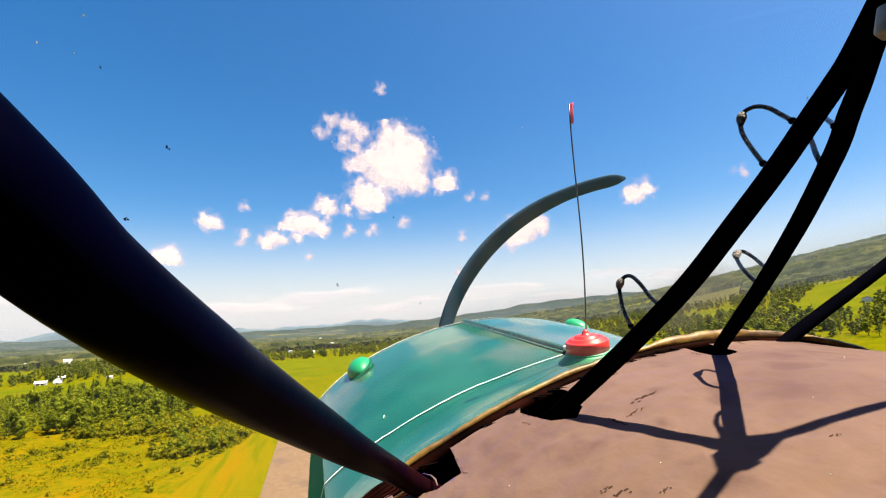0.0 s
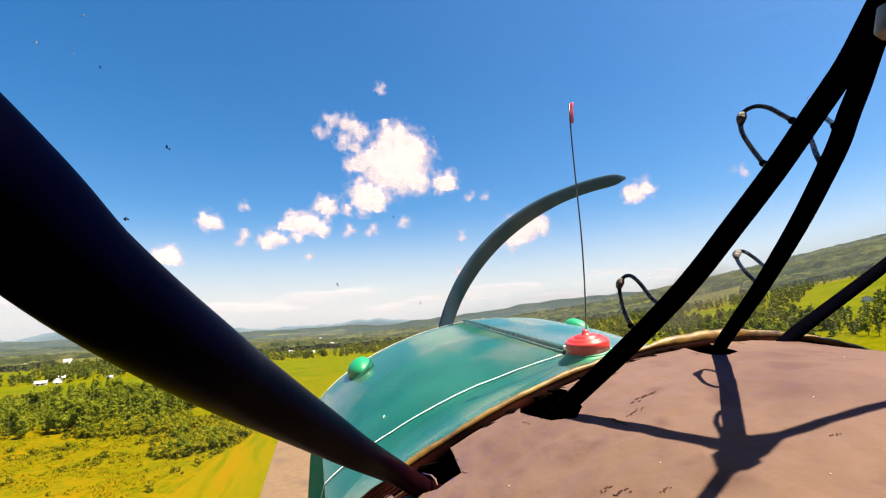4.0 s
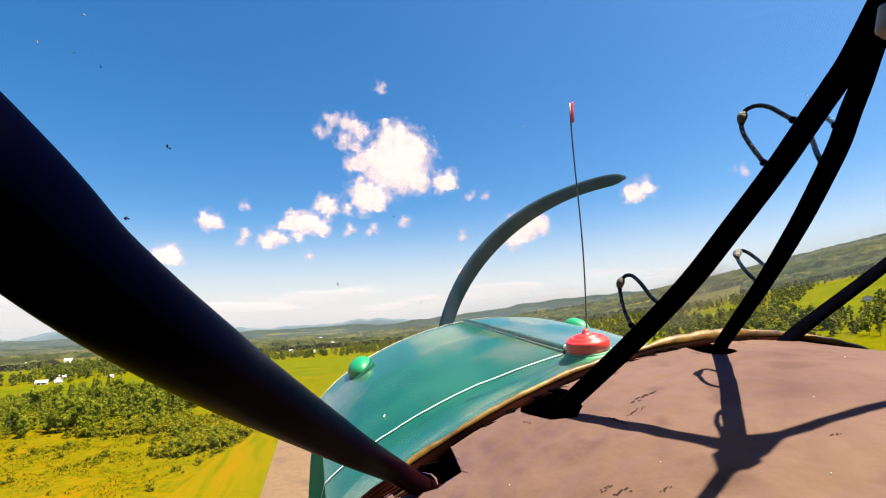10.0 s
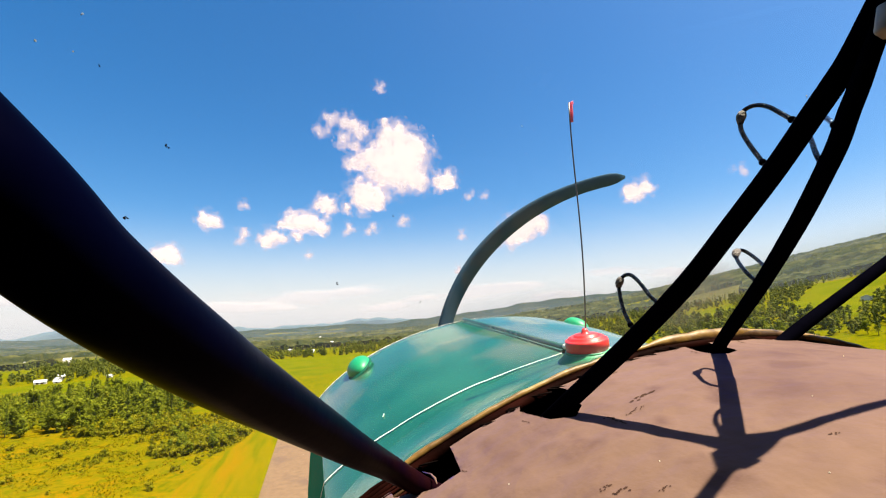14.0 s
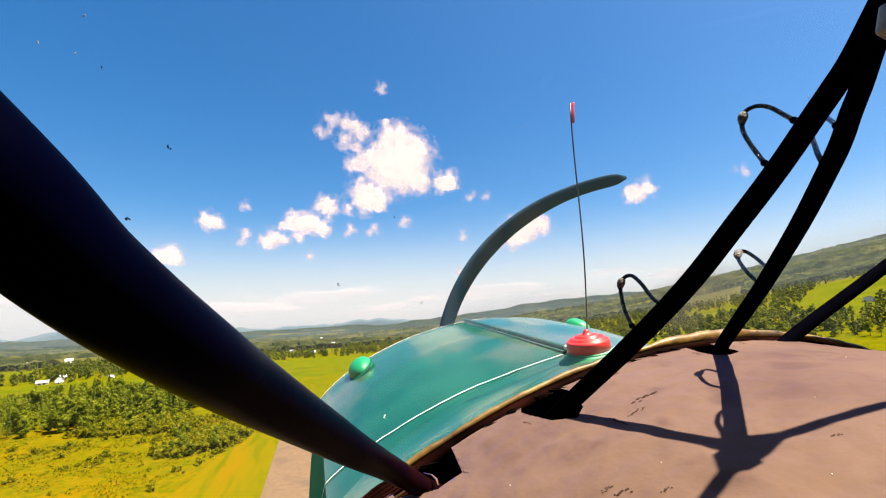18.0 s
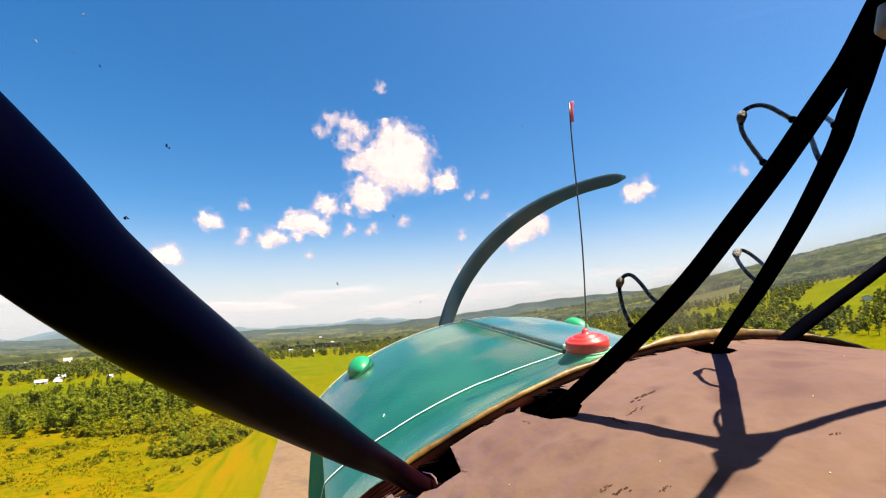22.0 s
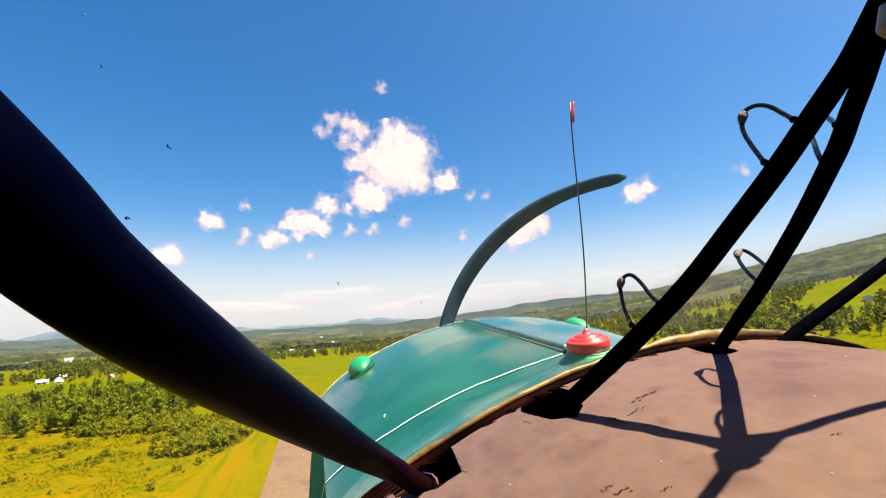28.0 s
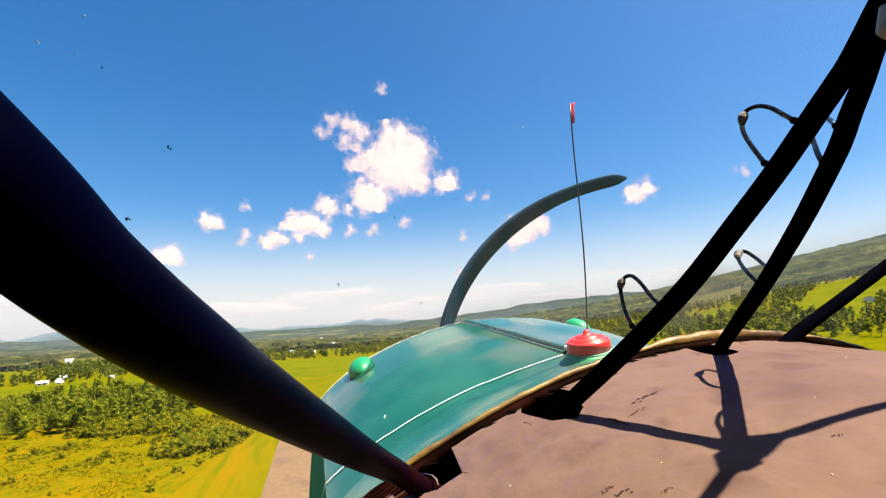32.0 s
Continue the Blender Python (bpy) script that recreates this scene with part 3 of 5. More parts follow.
for i in range(40000):
    az, r = rng.uniform(-40, 72), math.sqrt(rng.uniform(860 ** 2, 1500 ** 2))
    x, y = r * math.sin(radians(az)), r * math.cos(radians(az))
    if not clear(x, y) and noise.noise(Vector((x / 260, y / 200, 9))) > -0.28 and len(fars) < 1100 and r < 1200:
        fars.append((x, y, rng.uniform(0.35, 0.7), rng.uniform(0, 6.28), rng.randrange(6)))


def canopy(name, r0, r1, ratio, mat, label):
    """The closed roof of a far forest: a lumpy sheet over the land, let down to the ground at clearings."""
    radii = [r0]
    while radii[-1] < r1:
        radii.append(radii[-1] * ratio)
    steps = 520
    verts, faces = [], []
    for r in radii:
        for j in range(steps + 1):
            az = radians(-42 + 116 * j / steps)
            x, y = r * math.sin(az), r * math.cos(az)
            open_here = clear(x, y) or noise.noise(Vector((x / 260, y / 200, 9))) < -0.3
            lump = 6.5 * noise.noise(Vector((x / 12, y / 12, 0))) + 2.2 * noise.noise(Vector((x / 31, y / 31, 5)))
            verts.append((x, y, land(x, y) + (-0.5 if open_here else 8.5 + lump)))
    for i in range(len(radii) - 1):
        for j in range(steps):
            k = i * (steps + 1) + j
            faces.append((k, k + 1, k + steps + 2, k + steps + 1))
    return tagged(new(name, raw(name, verts, faces, mat, False)), label, "forest", kind="stuff")


belt_shapes = [tuple(np.array(q) for q in (leaf_cloud(rng, 190, 14, 8, 0.55, 14, 0.16) if i < 4 else conifer_cloud(rng, 240, 18, 5.5, 0.8))) for i in range(5)]
wood("forest", belt, belt_shapes, LEAF, "belt of young broadleaf trees and conifers beside the meadow")
wood("forest", mids, mid_shapes, LEAF_MID, "mixed green woodland beyond the meadow")
wood("forest", fars, far_shapes, LEAF_FAR, "single crowns over the wide dark green forest")
canopy("forest", 900, 2100, 1.0065, LEAF_FAR, "wide green forest filling the valley and slope")
canopy("forest", 2090, 4760, 1.009, LEAF_VAST, "far hazy forest on low hills")

# low shrubs in the meadow
shrubs = []
bush_shapes = [tuple(np.array(q) for q in leaf_cloud(rng, 100, 1.8, 2.6, 0.27, 5, 0.05)) for i in range(4)]
for i in range(7800):
    x, y = (rng.uniform(-180, -14), rng.uniform(75, 262)) if i < 5200 else (rng.uniform(-102, -24), rng.uniform(168, 256))
    t = noise.noise(Vector((x / 24, y / 24, 1)))
    edge = abs(x + 45 - (y - 137) * 0.345) < 2.2
    verge = x > -45 + (y - 137) * 0.345
    if inside(x, y, BELT) or verge and not edge and y < 225:
        continue
    if t > 0.3 and rng.random() < 0.3 or edge and rng.random() < 0.6 or rng.random() < 0.03 or (inside(x, y, THICKET) or inside(x, y, COPSE)) and rng.random() < 0.5 or inside(x, y, [(-40, 182), (-22, 205), (-18, 250), (-45, 262), (-60, 225)]) and rng.random() < 0.6:
        clump = inside(x, y, THICKET) or inside(x, y, COPSE)
        shrubs.append((x, y, rng.uniform(0.45, 2.2) if clump else rng.uniform(0.25, 0.7) if rng.random() < 0.88 else rng.uniform(0.7, 1.4), rng.uniform(0, 6.28), rng.randrange(4)))
wood("shrubs", shrubs, bush_shapes, BUSH, "low yellow-green shrubs scattered in the meadow")

tufts = []
tuft_shapes = [tuple(np.array(q) for q in leaf_cloud(rng, 8, 1.0, 1.5, 0.3, 4, 0.1, False)) for i in range(5)]
for i in range(56000):
    x, y = rng.uniform(-185, -18), 80 + 180 * rng.random() ** 1.2
    if x < -46 + (y - 137) * 0.345 and noise.noise(Vector((x / 9, y / 9, 2))) + 0.5 * noise.noise(Vector((x / 30, y / 30, 8))) > -0.1:
        tufts.append((x, y, rng.uniform(0.25, 0.7), rng.uniform(0, 6.28), rng.randrange(5)))
wood("weeds", tufts, tuft_shapes, WEED, "yellow and green weeds all over the meadow")


# ---- buildings ----
def building(name, label, at, size, turn, rise, wall_mat, roof_mat, doors=1, windows=3):
    w, d, h = size
    b = thing(name, label, "building", pose(at[0], at[1], land(*at), 0, 0, turn))
    bm = bmesh.new()
    box(bm, (w, d, h), (0, 0, h / 2 - 0.3))
    for s in (-1, 1):
        g = [bm.verts.new((s * w / 2, -d / 2, h - 0.3)), bm.verts.new((s * w / 2, d / 2, h - 0.3)), bm.verts.new((s * w / 2, 0, h + rise - 0.3))]
        bm.faces.new(g)
    part("wall", bm, wall_mat, b, smooth=False)
    for s in (-1, 1):
        run = math.hypot(d / 2 + 0.5, rise)
        m = Matrix.Rotation(math.atan2(rise, d / 2) * -s, 4, "X")
        part("roof", box(bmesh.new(), (w + 1, run + 0.25, 0.18), (0, s * (d / 4 + 0.1), h + rise / 2 - 0.15), 0.0, m), roof_mat, b, smooth=False)
    for i in range(doors):
        part("door", box(bmesh.new(), (min(3, w / 4), 0.1, min(2.6, h * 0.8)), ((i - (doors - 1) / 2) * w / (doors + 0.5), -d / 2 - 0.04, min(2.6, h * 0.8) / 2), 0.02), DARK_WALL if wall_mat is not DARK_WALL else BARN_WHITE, b, smooth=False)
    for i in range(windows):
        part("window", box(bmesh.new(), (1.0, 0.08, 1.1), ((i - (windows - 1) / 2) * w / (windows + 0.3) + 0.9, d / 2 + 0.03, h * 0.55), 0.02), PIT, b, smooth=False)
    return b


building("barn", "long white barn with a pale metal roof", (-244, 512), (8.6, 4.4, 2.0), 12, 1.9, BARN_WHITE, METAL_ROOF, 2)
building("barn", "white gabled barn beside farm sheds", (-236, 524), (5.4, 4.2, 2.4), -35, 2.0, BARN_WHITE, METAL_ROOF)
building("shed", "low pale farm shed", (-231, 511), (4.4, 3.2, 1.6), 20, 1.1, BARN_WHITE, METAL_ROOF, 1, 2)
building("farmhouse", "small white farmhouse among trees", (-250, 560), (5.5, 4.0, 2.8), 30, 1.9, BARN_WHITE, METAL_ROOF)
building("shed", "pale shed at the field's edge", (-198, 536), (4.4, 3.4, 1.8), -10, 1.3, BARN_WHITE, METAL_ROOF, 1, 1)
building("farmhouse", "far white house in the valley", (-395, 900), (10.5, 7.5, 4.5), 25, 3.5, BARN_WHITE, METAL_ROOF)
building("farmhouse", "far white house beside a hay field", (-440, 880), (9.0, 6.8, 3.8), -15, 3, BARN_WHITE, METAL_ROOF)
building("farmhouse", "far pale house at the forest edge", (-470, 895), (9.0, 6.8, 3.8), 5, 3, BARN_WHITE, METAL_ROOF)
for x, y, turn in ((-4, 760, 10), (10, 772, -30), (52, 990, 25), (-140, 1190, 0), (-185, 1200, 40), (190, 1190, -20), (-318, 960, 15), (470, 905, 35), (330, 700, -25), (352, 716, 20)):
    building("farmhouse", "small far white house in the valley", (x, y), (6.0, 4.6, 2.8), turn, 2.0, BARN_WHITE, METAL_ROOF, 1, 2)
# scattered houses at the far edges of the valley's fields
village = random.Random(6)
for x, y in ((40, 1112), (112, 1116), (190, 1322), (-200, 1346), (-122, 1342), (-40, 843), (-352, 1046), (-300, 1049), (-112, 1067), (-70, 1069), (20, 1760), (-330, 1628)):
    size = village.uniform(5, 8), village.uniform(4, 5.5), village.uniform(2.4, 3.4)
    building("farmhouse", "small pale house at the edge of a valley field", (x, y), size, village.uniform(-40, 40), village.uniform(1.4, 2.2), BARN_WHITE, METAL_ROOF)
building("hangar", "long pale metal hangar on a grassy slope", (489, 287), (13, 8, 3.0), 30, 1.8, BARN_WHITE, METAL_ROOF, 3)


# ---- clouds ----
def cloud(lobes, dist=3000, mat=CLOUD, flat=1.0, grid=0.12, weight=1.0):
    """A heap of vapour: a lumpy closed body of several lobes (bearing, height and radius in degrees), bulging where it is dense."""
    unit = radians(1) * dist
    az = sum(q[0] for q in lobes) / len(lobes)
    el = sum(q[1] for q in lobes) / len(lobes)
    puffs = [((a - az) * math.cos(radians(el)), e - el, r) for a, e, r in lobes]
    left, right = min(p[0] - 1.7 * p[2] * flat for p in puffs), max(p[0] + 1.7 * p[2] * flat for p in puffs)
    low, high = min(p[1] - 1.7 * p[2] for p in puffs), max(p[1] + 1.7 * p[2] for p in puffs)
    nx, nz = int((right - left) / (grid * flat)) + 2, int((high - low) / grid) + 2
    seed = Vector((az, el, 0.5))
    dens, verts, index, faces = [], [], {}, []
    sides = (-1, 1) if mat == CLOUD else (-1,)
    for i in range(nx + 1):
        for j in range(nz + 1):
            x, z = left + (right - left) * i / nx, low + (high - low) * j / nz
            w = Vector((x / flat, z, 0))
            x2 = x + flat * (0.45 * noise.noise(w * 0.9 + seed) + 0.28 * noise.noise(w * 2.3 + seed) + 0.12 * noise.noise(w * 5.5 + seed))
            z2 = z + 0.45 * noise.noise(w * 0.9 - seed) + 0.28 * noise.noise(w * 2.3 - seed) + 0.12 * noise.noise(w * 5.5 - seed)
            s = sum(math.exp(-1.25 * (((x2 - a) / flat) ** 2 + ((z2 - b) * (1.0 if z2 > b else 1.2)) ** 2) / (r * r)) for a, b, r in puffs)
            s = min(1.25, s)
            body = max(0, s - 0.12)
            d = body * 0.98 * weight + (0.4 * noise.noise(w * 1.3 + seed * 2) + 0.2 * noise.noise(w * 3.4 + seed * 2)) * smooth(0.05, 0.35, s)
            thick = 0.34 * min(1.6, max(p[2] for p in puffs)) * math.sqrt(body)
            dens.append(max(0, min(1, d)))
            for side in sides:
                index[side, i, j] = len(verts)
                verts.append((x * unit, side * (thick * unit + 1), z * unit))
    for i in range(nx):
        for j in range(nz):
            if max(dens[p * (nz + 1) + q] for p in (i, i + 1) for q in (j, j + 1)) > 0:
                for side in sides:
                    q = [index[side, i, j], index[side, i + 1, j], index[side, i + 1, j + 1], index[side, i, j + 1]]
                    faces.append(q if side < 0 else q[::-1])
    me = raw("cloud", verts, faces, mat, True)
    me.attributes.new("vapour", "FLOAT", "POINT").data.foreach_set("value", [d for d in dens for side in sides])
    c = new("cloud", me)
    c.matrix_world = pose(math.sin(radians(az)) * math.cos(radians(el)) * dist, math.cos(radians(az)) * math.cos(radians(el)) * dist, EYE + math.sin(radians(el)) * dist, 0, 0, -az)
    c.visible_shadow = False
    return tagged(c, "small white cumulus cloud in a blue sky" if mat == CLOUD else "long thin bank of pale cloud low over the horizon", "cloud", "fair-weather clouds", "structure")


cloud([(10.11, 24.07, 1.81), (12.01, 22.52, 2.25), (9.54, 21.44, 2.25), (12.40, 20.07, 2.49), (8.52, 19.22, 2.06), (10.88, 18.07, 2.09), (13.75, 17.77, 1.47), (13.45, 22.05, 1.56), (4.99, 20.16, 1.14), (7.13, 20.99, 1.22), (9.09, 25.57, 0.48)])
cloud([(17.16, 18.18, 1.34), (16.17, 17.68, 0.93), (17.84, 17.37, 0.84)])
cloud([(20.17, 15.96, 0.59), (22.08, 15.83, 0.50)], weight=0.45)
cloud([(2.01, 25.34, 1.00), (0.85, 23.89, 0.78), (3.89, 25.44, 1.01), (5.07, 24.85, 1.10), (6.00, 23.81, 0.88), (3.86, 22.88, 0.95), (5.26, 22.27, 0.72)], weight=0.7)
cloud([(5.64, 17.19, 1.48), (7.50, 16.52, 1.50), (6.31, 15.61, 1.58), (8.18, 15.38, 1.09)])
cloud([(0.82, 15.32, 0.97), (1.95, 15.12, 1.06), (1.27, 14.44, 0.73), (3.99, 14.70, 0.58)])
cloud([(-3.10, 13.01, 0.94), (-1.59, 13.05, 1.36), (-0.28, 12.85, 1.45), (0.82, 11.97, 0.89), (-3.94, 12.55, 0.55)])
cloud([(-5.37, 10.99, 1.08), (-4.13, 10.79, 0.86), (-2.23, 11.27, 0.56), (-5.77, 10.33, 0.69)])
cloud([(4.41, 12.12, 0.75)], weight=0.7)
cloud([(7.17, 12.05, 0.76)], weight=0.7)
cloud([(11.66, 13.15, 0.76)], weight=0.5)
cloud([(-0.80, 8.97, 0.48)], weight=0.6)
cloud([(-8.29, 14.71, 0.56)], weight=0.6)
cloud([(-12.01, 12.73, 1.00), (-11.33, 12.52, 0.65), (-12.64, 12.77, 0.57)])
cloud([(-8.31, 10.90, 0.75)], weight=0.7)
cloud([(-16.01, 8.56, 1.15), (-15.31, 8.19, 0.75), (-16.69, 8.73, 0.73)])
cloud([(8.71, 29.40, 0.69)], weight=0.7)
cloud([(25.83, 12.23, 1.00), (27.89, 12.06, 1.41), (28.99, 11.50, 1.15), (24.75, 10.24, 1.43), (26.15, 10.37, 1.17), (27.10, 10.75, 1.25)])
cloud([(41.08, 14.20, 1.33), (40.25, 13.99, 0.82), (42.16, 14.23, 0.80)])
cloud([(18.18, 6.70, 0.47)], weight=0.6)
cloud([(18.93, 11.08, 0.60)], weight=0.4)
cloud([(51.38, 14.45, 0.58)], weight=0.5)
bank = random.Random(8)
for i in range(9):
    az, el, r = -34 + 11 * i + bank.uniform(-3, 3), 2.6 + 1.5 * (i % 2) + bank.uniform(-0.4, 0.4), bank.uniform(0.45, 0.8)
    cloud([(az + bank.uniform(-4, 4), el + bank.uniform(-0.5, 0.5), r * bank.uniform(0.6, 1.1)) for k in range(4)], 4300, VEIL, 7.0, 0.16)


# ---- haze over the valley: added glowing sheets paling the distance, one behind the other ----
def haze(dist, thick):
    # distance haze put into the sheet's colour, bluer for the far ones
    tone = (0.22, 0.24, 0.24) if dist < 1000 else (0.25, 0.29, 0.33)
    mat = cloud_material("glowing_haze", thick, 0.0015, 0.105, tone, tone)
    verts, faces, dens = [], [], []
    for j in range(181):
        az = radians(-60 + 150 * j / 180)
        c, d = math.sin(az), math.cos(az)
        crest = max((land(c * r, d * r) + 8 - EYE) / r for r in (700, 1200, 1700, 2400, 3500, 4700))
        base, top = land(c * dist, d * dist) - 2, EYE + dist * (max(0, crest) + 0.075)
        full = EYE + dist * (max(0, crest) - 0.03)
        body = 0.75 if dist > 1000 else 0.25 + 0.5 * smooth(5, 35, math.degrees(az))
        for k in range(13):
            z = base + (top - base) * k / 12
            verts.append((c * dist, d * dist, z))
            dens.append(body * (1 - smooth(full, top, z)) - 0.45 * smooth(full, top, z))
    for j in range(180):
        for k in range(12):
            q = j * 13 + k
            faces.append((q, q + 13, q + 14, q + 1))
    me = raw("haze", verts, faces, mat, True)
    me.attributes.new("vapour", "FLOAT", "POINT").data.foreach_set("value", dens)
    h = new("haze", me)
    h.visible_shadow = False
    return tagged(h, "glowing sheet standing in for pale haze over the valley", "haze", kind="structure")


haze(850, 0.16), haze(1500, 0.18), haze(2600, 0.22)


# ---- the aeroplane ----
plane = thing("aeroplane", "green light aeroplane seen from its cockpit", "aeroplane", PLANE)
TOPS = [(0.43, -0.130), (0.47, -0.138), (0.52, -0.149), (0.562, -0.156), (0.634, -0.157), (0.8, -0.153), (1.0, -0.149), (1.1, -0.148), (1.14, -0.151)]
ARCS = [(0.43, 0.6, 0.44), (0.634, 0.47, 0.31), (1.12, 0.44, 0.225), (1.2, 0.44, 0.225)]


def between(rows, y, col):
    if y <= rows[0][0]:
        return rows[0][col]
    for a, b in zip(rows, rows[1:]):
        if y <= b[0]:
            t = (y - a[0]) / (b[0] - a[0])
            return a[col] + (b[col] - a[col]) * t
    return rows[-1][col]


def cowl_z(dx, y):
    """Height of the cowl's skin beside its centre line."""
    a, b = between(ARCS, y, 1), between(ARCS, y, 2)
    s = min(0.999, abs(dx) / a)
    peak = 0.018 * max(0, 1 - abs(y - 0.6) / 0.3)
    return between(TOPS, y, 1) - b * (1 - math.sqrt(1 - s * s)) - peak * (1 - math.exp(-(dx / 0.08) ** 2))


def cowl_skin(bm, y0, y1, rows, lift=0.0, half=0.385, side=0.45, cols=60, only=""):
    """A strip of skin across the nose from side to side, with its flanks going down; or the top or one flank alone."""
    grid = []
    for i in range(rows + 1):
        y = y0 + (y1 - y0) * i / rows
        line = []
        for j in range(cols + 1):
            u = -1 + 2 * j / cols
            dx = half * math.sin(u * math.pi / 2)
            line.append(bm.verts.new((CX + dx, y, cowl_z(dx, y) + lift)))
        for k, (end, sgn) in enumerate(((line[0], -1), (line[-1], 1))):
            col = []
            for q in range(1, 9):
                t = q / 8
                col.append(bm.verts.new((end.co.x + sgn * 0.071 * math.sin(t * math.pi / 2), y, end.co.z - side * t ** 1.2)))
            line = (col[::-1] + line) if k == 0 else (line + col)
        if only:
            unwanted = line[9:] if only == "left" else line[:-9] if only == "right" else line[:8] + line[-8:]
            line = [v for v in line if v not in unwanted]
            for v in unwanted:
                bm.verts.remove(v)
        grid.append(line)
    for a, b in zip(grid, grid[1:]):
        for j in range(len(a) - 1):
            bm.faces.new((a[j], a[j + 1], b[j + 1], b[j]))
    return grid


# boot cowl and engine cowl, a real overlap at the white line
boot = bmesh.new()
cowl_skin(boot, 0.436, 0.636, 14, 0.0, only="top")
boot_cowl = part("boot_cowl", boot, GREEN, plane, "glossy teal green boot cowl")
eng = bmesh.new()
grid = cowl_skin(eng, 0.634, 1.12, 26, 0.0004, only="top")
last = grid[-1]
for r, (dy, shrink) in enumerate(((0.015, 0.985), (0.03, 0.95), (0.2, 0.75), (0.33, 0.5))):
    ring = [eng.verts.new((CX + (v.co.x - CX) * shrink, 1.12 + dy, -0.35 + (v.co.z + 0.35) * shrink)) for v in grid[-1]]
    for j in range(len(ring) - 1):
        eng.faces.new((last[j], last[j + 1], ring[j + 1], ring[j]))
    last = ring
engine_cowl = part("engine_cowl", eng, GREEN, plane, "glossy teal green engine cowl with reflections")

for flank in ("left", "right"):
    skin = bmesh.new()
    cowl_skin(skin, 0.436, 1.12, 30, 0.0, only=flank)
    part("side_skin", skin, SIDE_PAINT, plane, "matt green fabric side of the fuselage")


def line_over(y, width, mat, name, parent, lift=0.006, half=0.385):
    bm = bmesh.new()
    cowl_skin(bm, y, y + width, 1, lift, half)
    return part(name, bm, mat, parent)


# the stripe beside the seam runs a little slanted, from the flank up to the hinge
SLANT = [(0.0, 0.6), (0.036, 0.609), (0.084, 0.633), (0.146, 0.649), (0.22, 0.6585), (0.28, 0.671), (0.33, 0.69), (0.385, 0.715)]
for side in (-1, 1):
    line = bmesh.new()
    rail = []
    for i in range(61):
        dx = 0.018 + (0.385 - 0.018) * i / 60
        y = between(SLANT, dx, 1) + 0.0006 * noise.noise(Vector((dx * 60, side, 0)))
        rail.append([line.verts.new((CX + side * dx, y + w, cowl_z(dx, y + w) + 0.0026)) for w in (-0.0011 - 0.0009 * smooth(0.26, 0.33, dx), 0.001 + 0.0005 * noise.noise(Vector((dx * 90, side, 4))))])
    foot = rail[-1]
    for q in range(1, 9):
        rail.append([line.verts.new((v.co.x + side * 0.0725 * math.sin(q / 8 * math.pi / 2), v.co.y, v.co.z - 0.45 * (q / 8) ** 1.2)) for v in foot])
    for a, b in zip(rail, rail[1:]):
        line.faces.new((a[0], a[1], b[1], b[0]))
    part("pinstripe", line, WHITE_LINE, boot_cowl)
line_over(1.104, 0.005, WHITE_LINE, "pinstripe", engine_cowl, 0.0032)
# hinge along the middle of the engine cowl
hinge = bmesh.new()
sweep(hinge, [(CX, 0.618 + 0.00505 * i, cowl_z(0, 0.618 + 0.00505 * i) + 0.0042) for i in range(101)], [0.0056 - 0.00001 * i - (0.0007 if i % 5 == 0 else 0) for i in range(101)], 14)
for side in (-1, 1):
    leaf = bmesh.new()
    edge = [[leaf.verts.new((CX + dx, 0.618 + 0.0505 * i, cowl_z(dx, 0.618 + 0.0505 * i) + z)) for dx, z in ((side * 0.004, 0.0036), (side * 0.0095, 0.0026), (side * 0.0098, -0.001))] for i in range(11)]
    for a, b in zip(edge, edge[1:]):
        for k in (0, 1):
            leaf.faces.new((a[k], a[k + 1], b[k + 1], b[k]) if side > 0 else (a[k + 1], a[k], b[k], b[k + 1]))
    part("hinge_leaf", leaf, GREEN, engine_cowl, smooth=False)
part("hinge", hinge, GREEN, engine_cowl, "long green piano hinge")
knob = bmesh.new()
box(knob, (0.010, 0.012, 0.008), (CX - 0.004, 0.612, -0.149), 0.003)
part("hinge_clip", knob, WHITE_LINE, engine_cowl, "small pale metal clip")
for i, x in enumerate((CX - 0.29, CX + 0.29)):
    bm = bmesh.new()
    bmesh.ops.create_uvsphere(bm, u_segments=28, v_segments=16, radius=1)
    for v in bm.verts:
        v.co = Vector((v.co.x * 0.03, v.co.y * 0.052 * (1 if v.co.y < 0 else 0.6), v.co.z * 0.024))
    tilt = Matrix.Rotation(radians(34 if x < CX else -34) * -1, 4, "Y")
    bmesh.ops.transform(bm, matrix=Matrix.Translation((x + (0.004 if x < CX else 0), 1.06, cowl_z(x - CX, 1.06) + (0.004 if x < CX else -0.005))) @ tilt, verts=bm.verts)
    if x < CX:
        flange = bmesh.new()
        bmesh.ops.create_uvsphere(flange, u_segments=28, v_segments=12, radius=1)
        for v in flange.verts:
            v.co = Vector((v.co.x * 0.04, v.co.y * 0.058, v.co.z * 0.006))
        bmesh.ops.transform(flange, matrix=Matrix.Translation((x, 1.056, cowl_z(x - CX, 1.056) - 0.001)) @ tilt, verts=flange.verts)
        part("blister_flange", flange, WING_FABRIC, engine_cowl)
    blister = part("blister", bm, EMERALD, engine_cowl, "bright emerald rounded blister")
chip = bmesh.new()
box(chip, (0.0016, 0.009, 0.0008), (0.0786, 0.735, cowl_z(0.0786 - CX, 0.735) + 0.0016), 0.0003, Matrix.Rotation(-0.55, 4, "Y") @ Matrix.Rotation(-0.5, 4, "Z"))
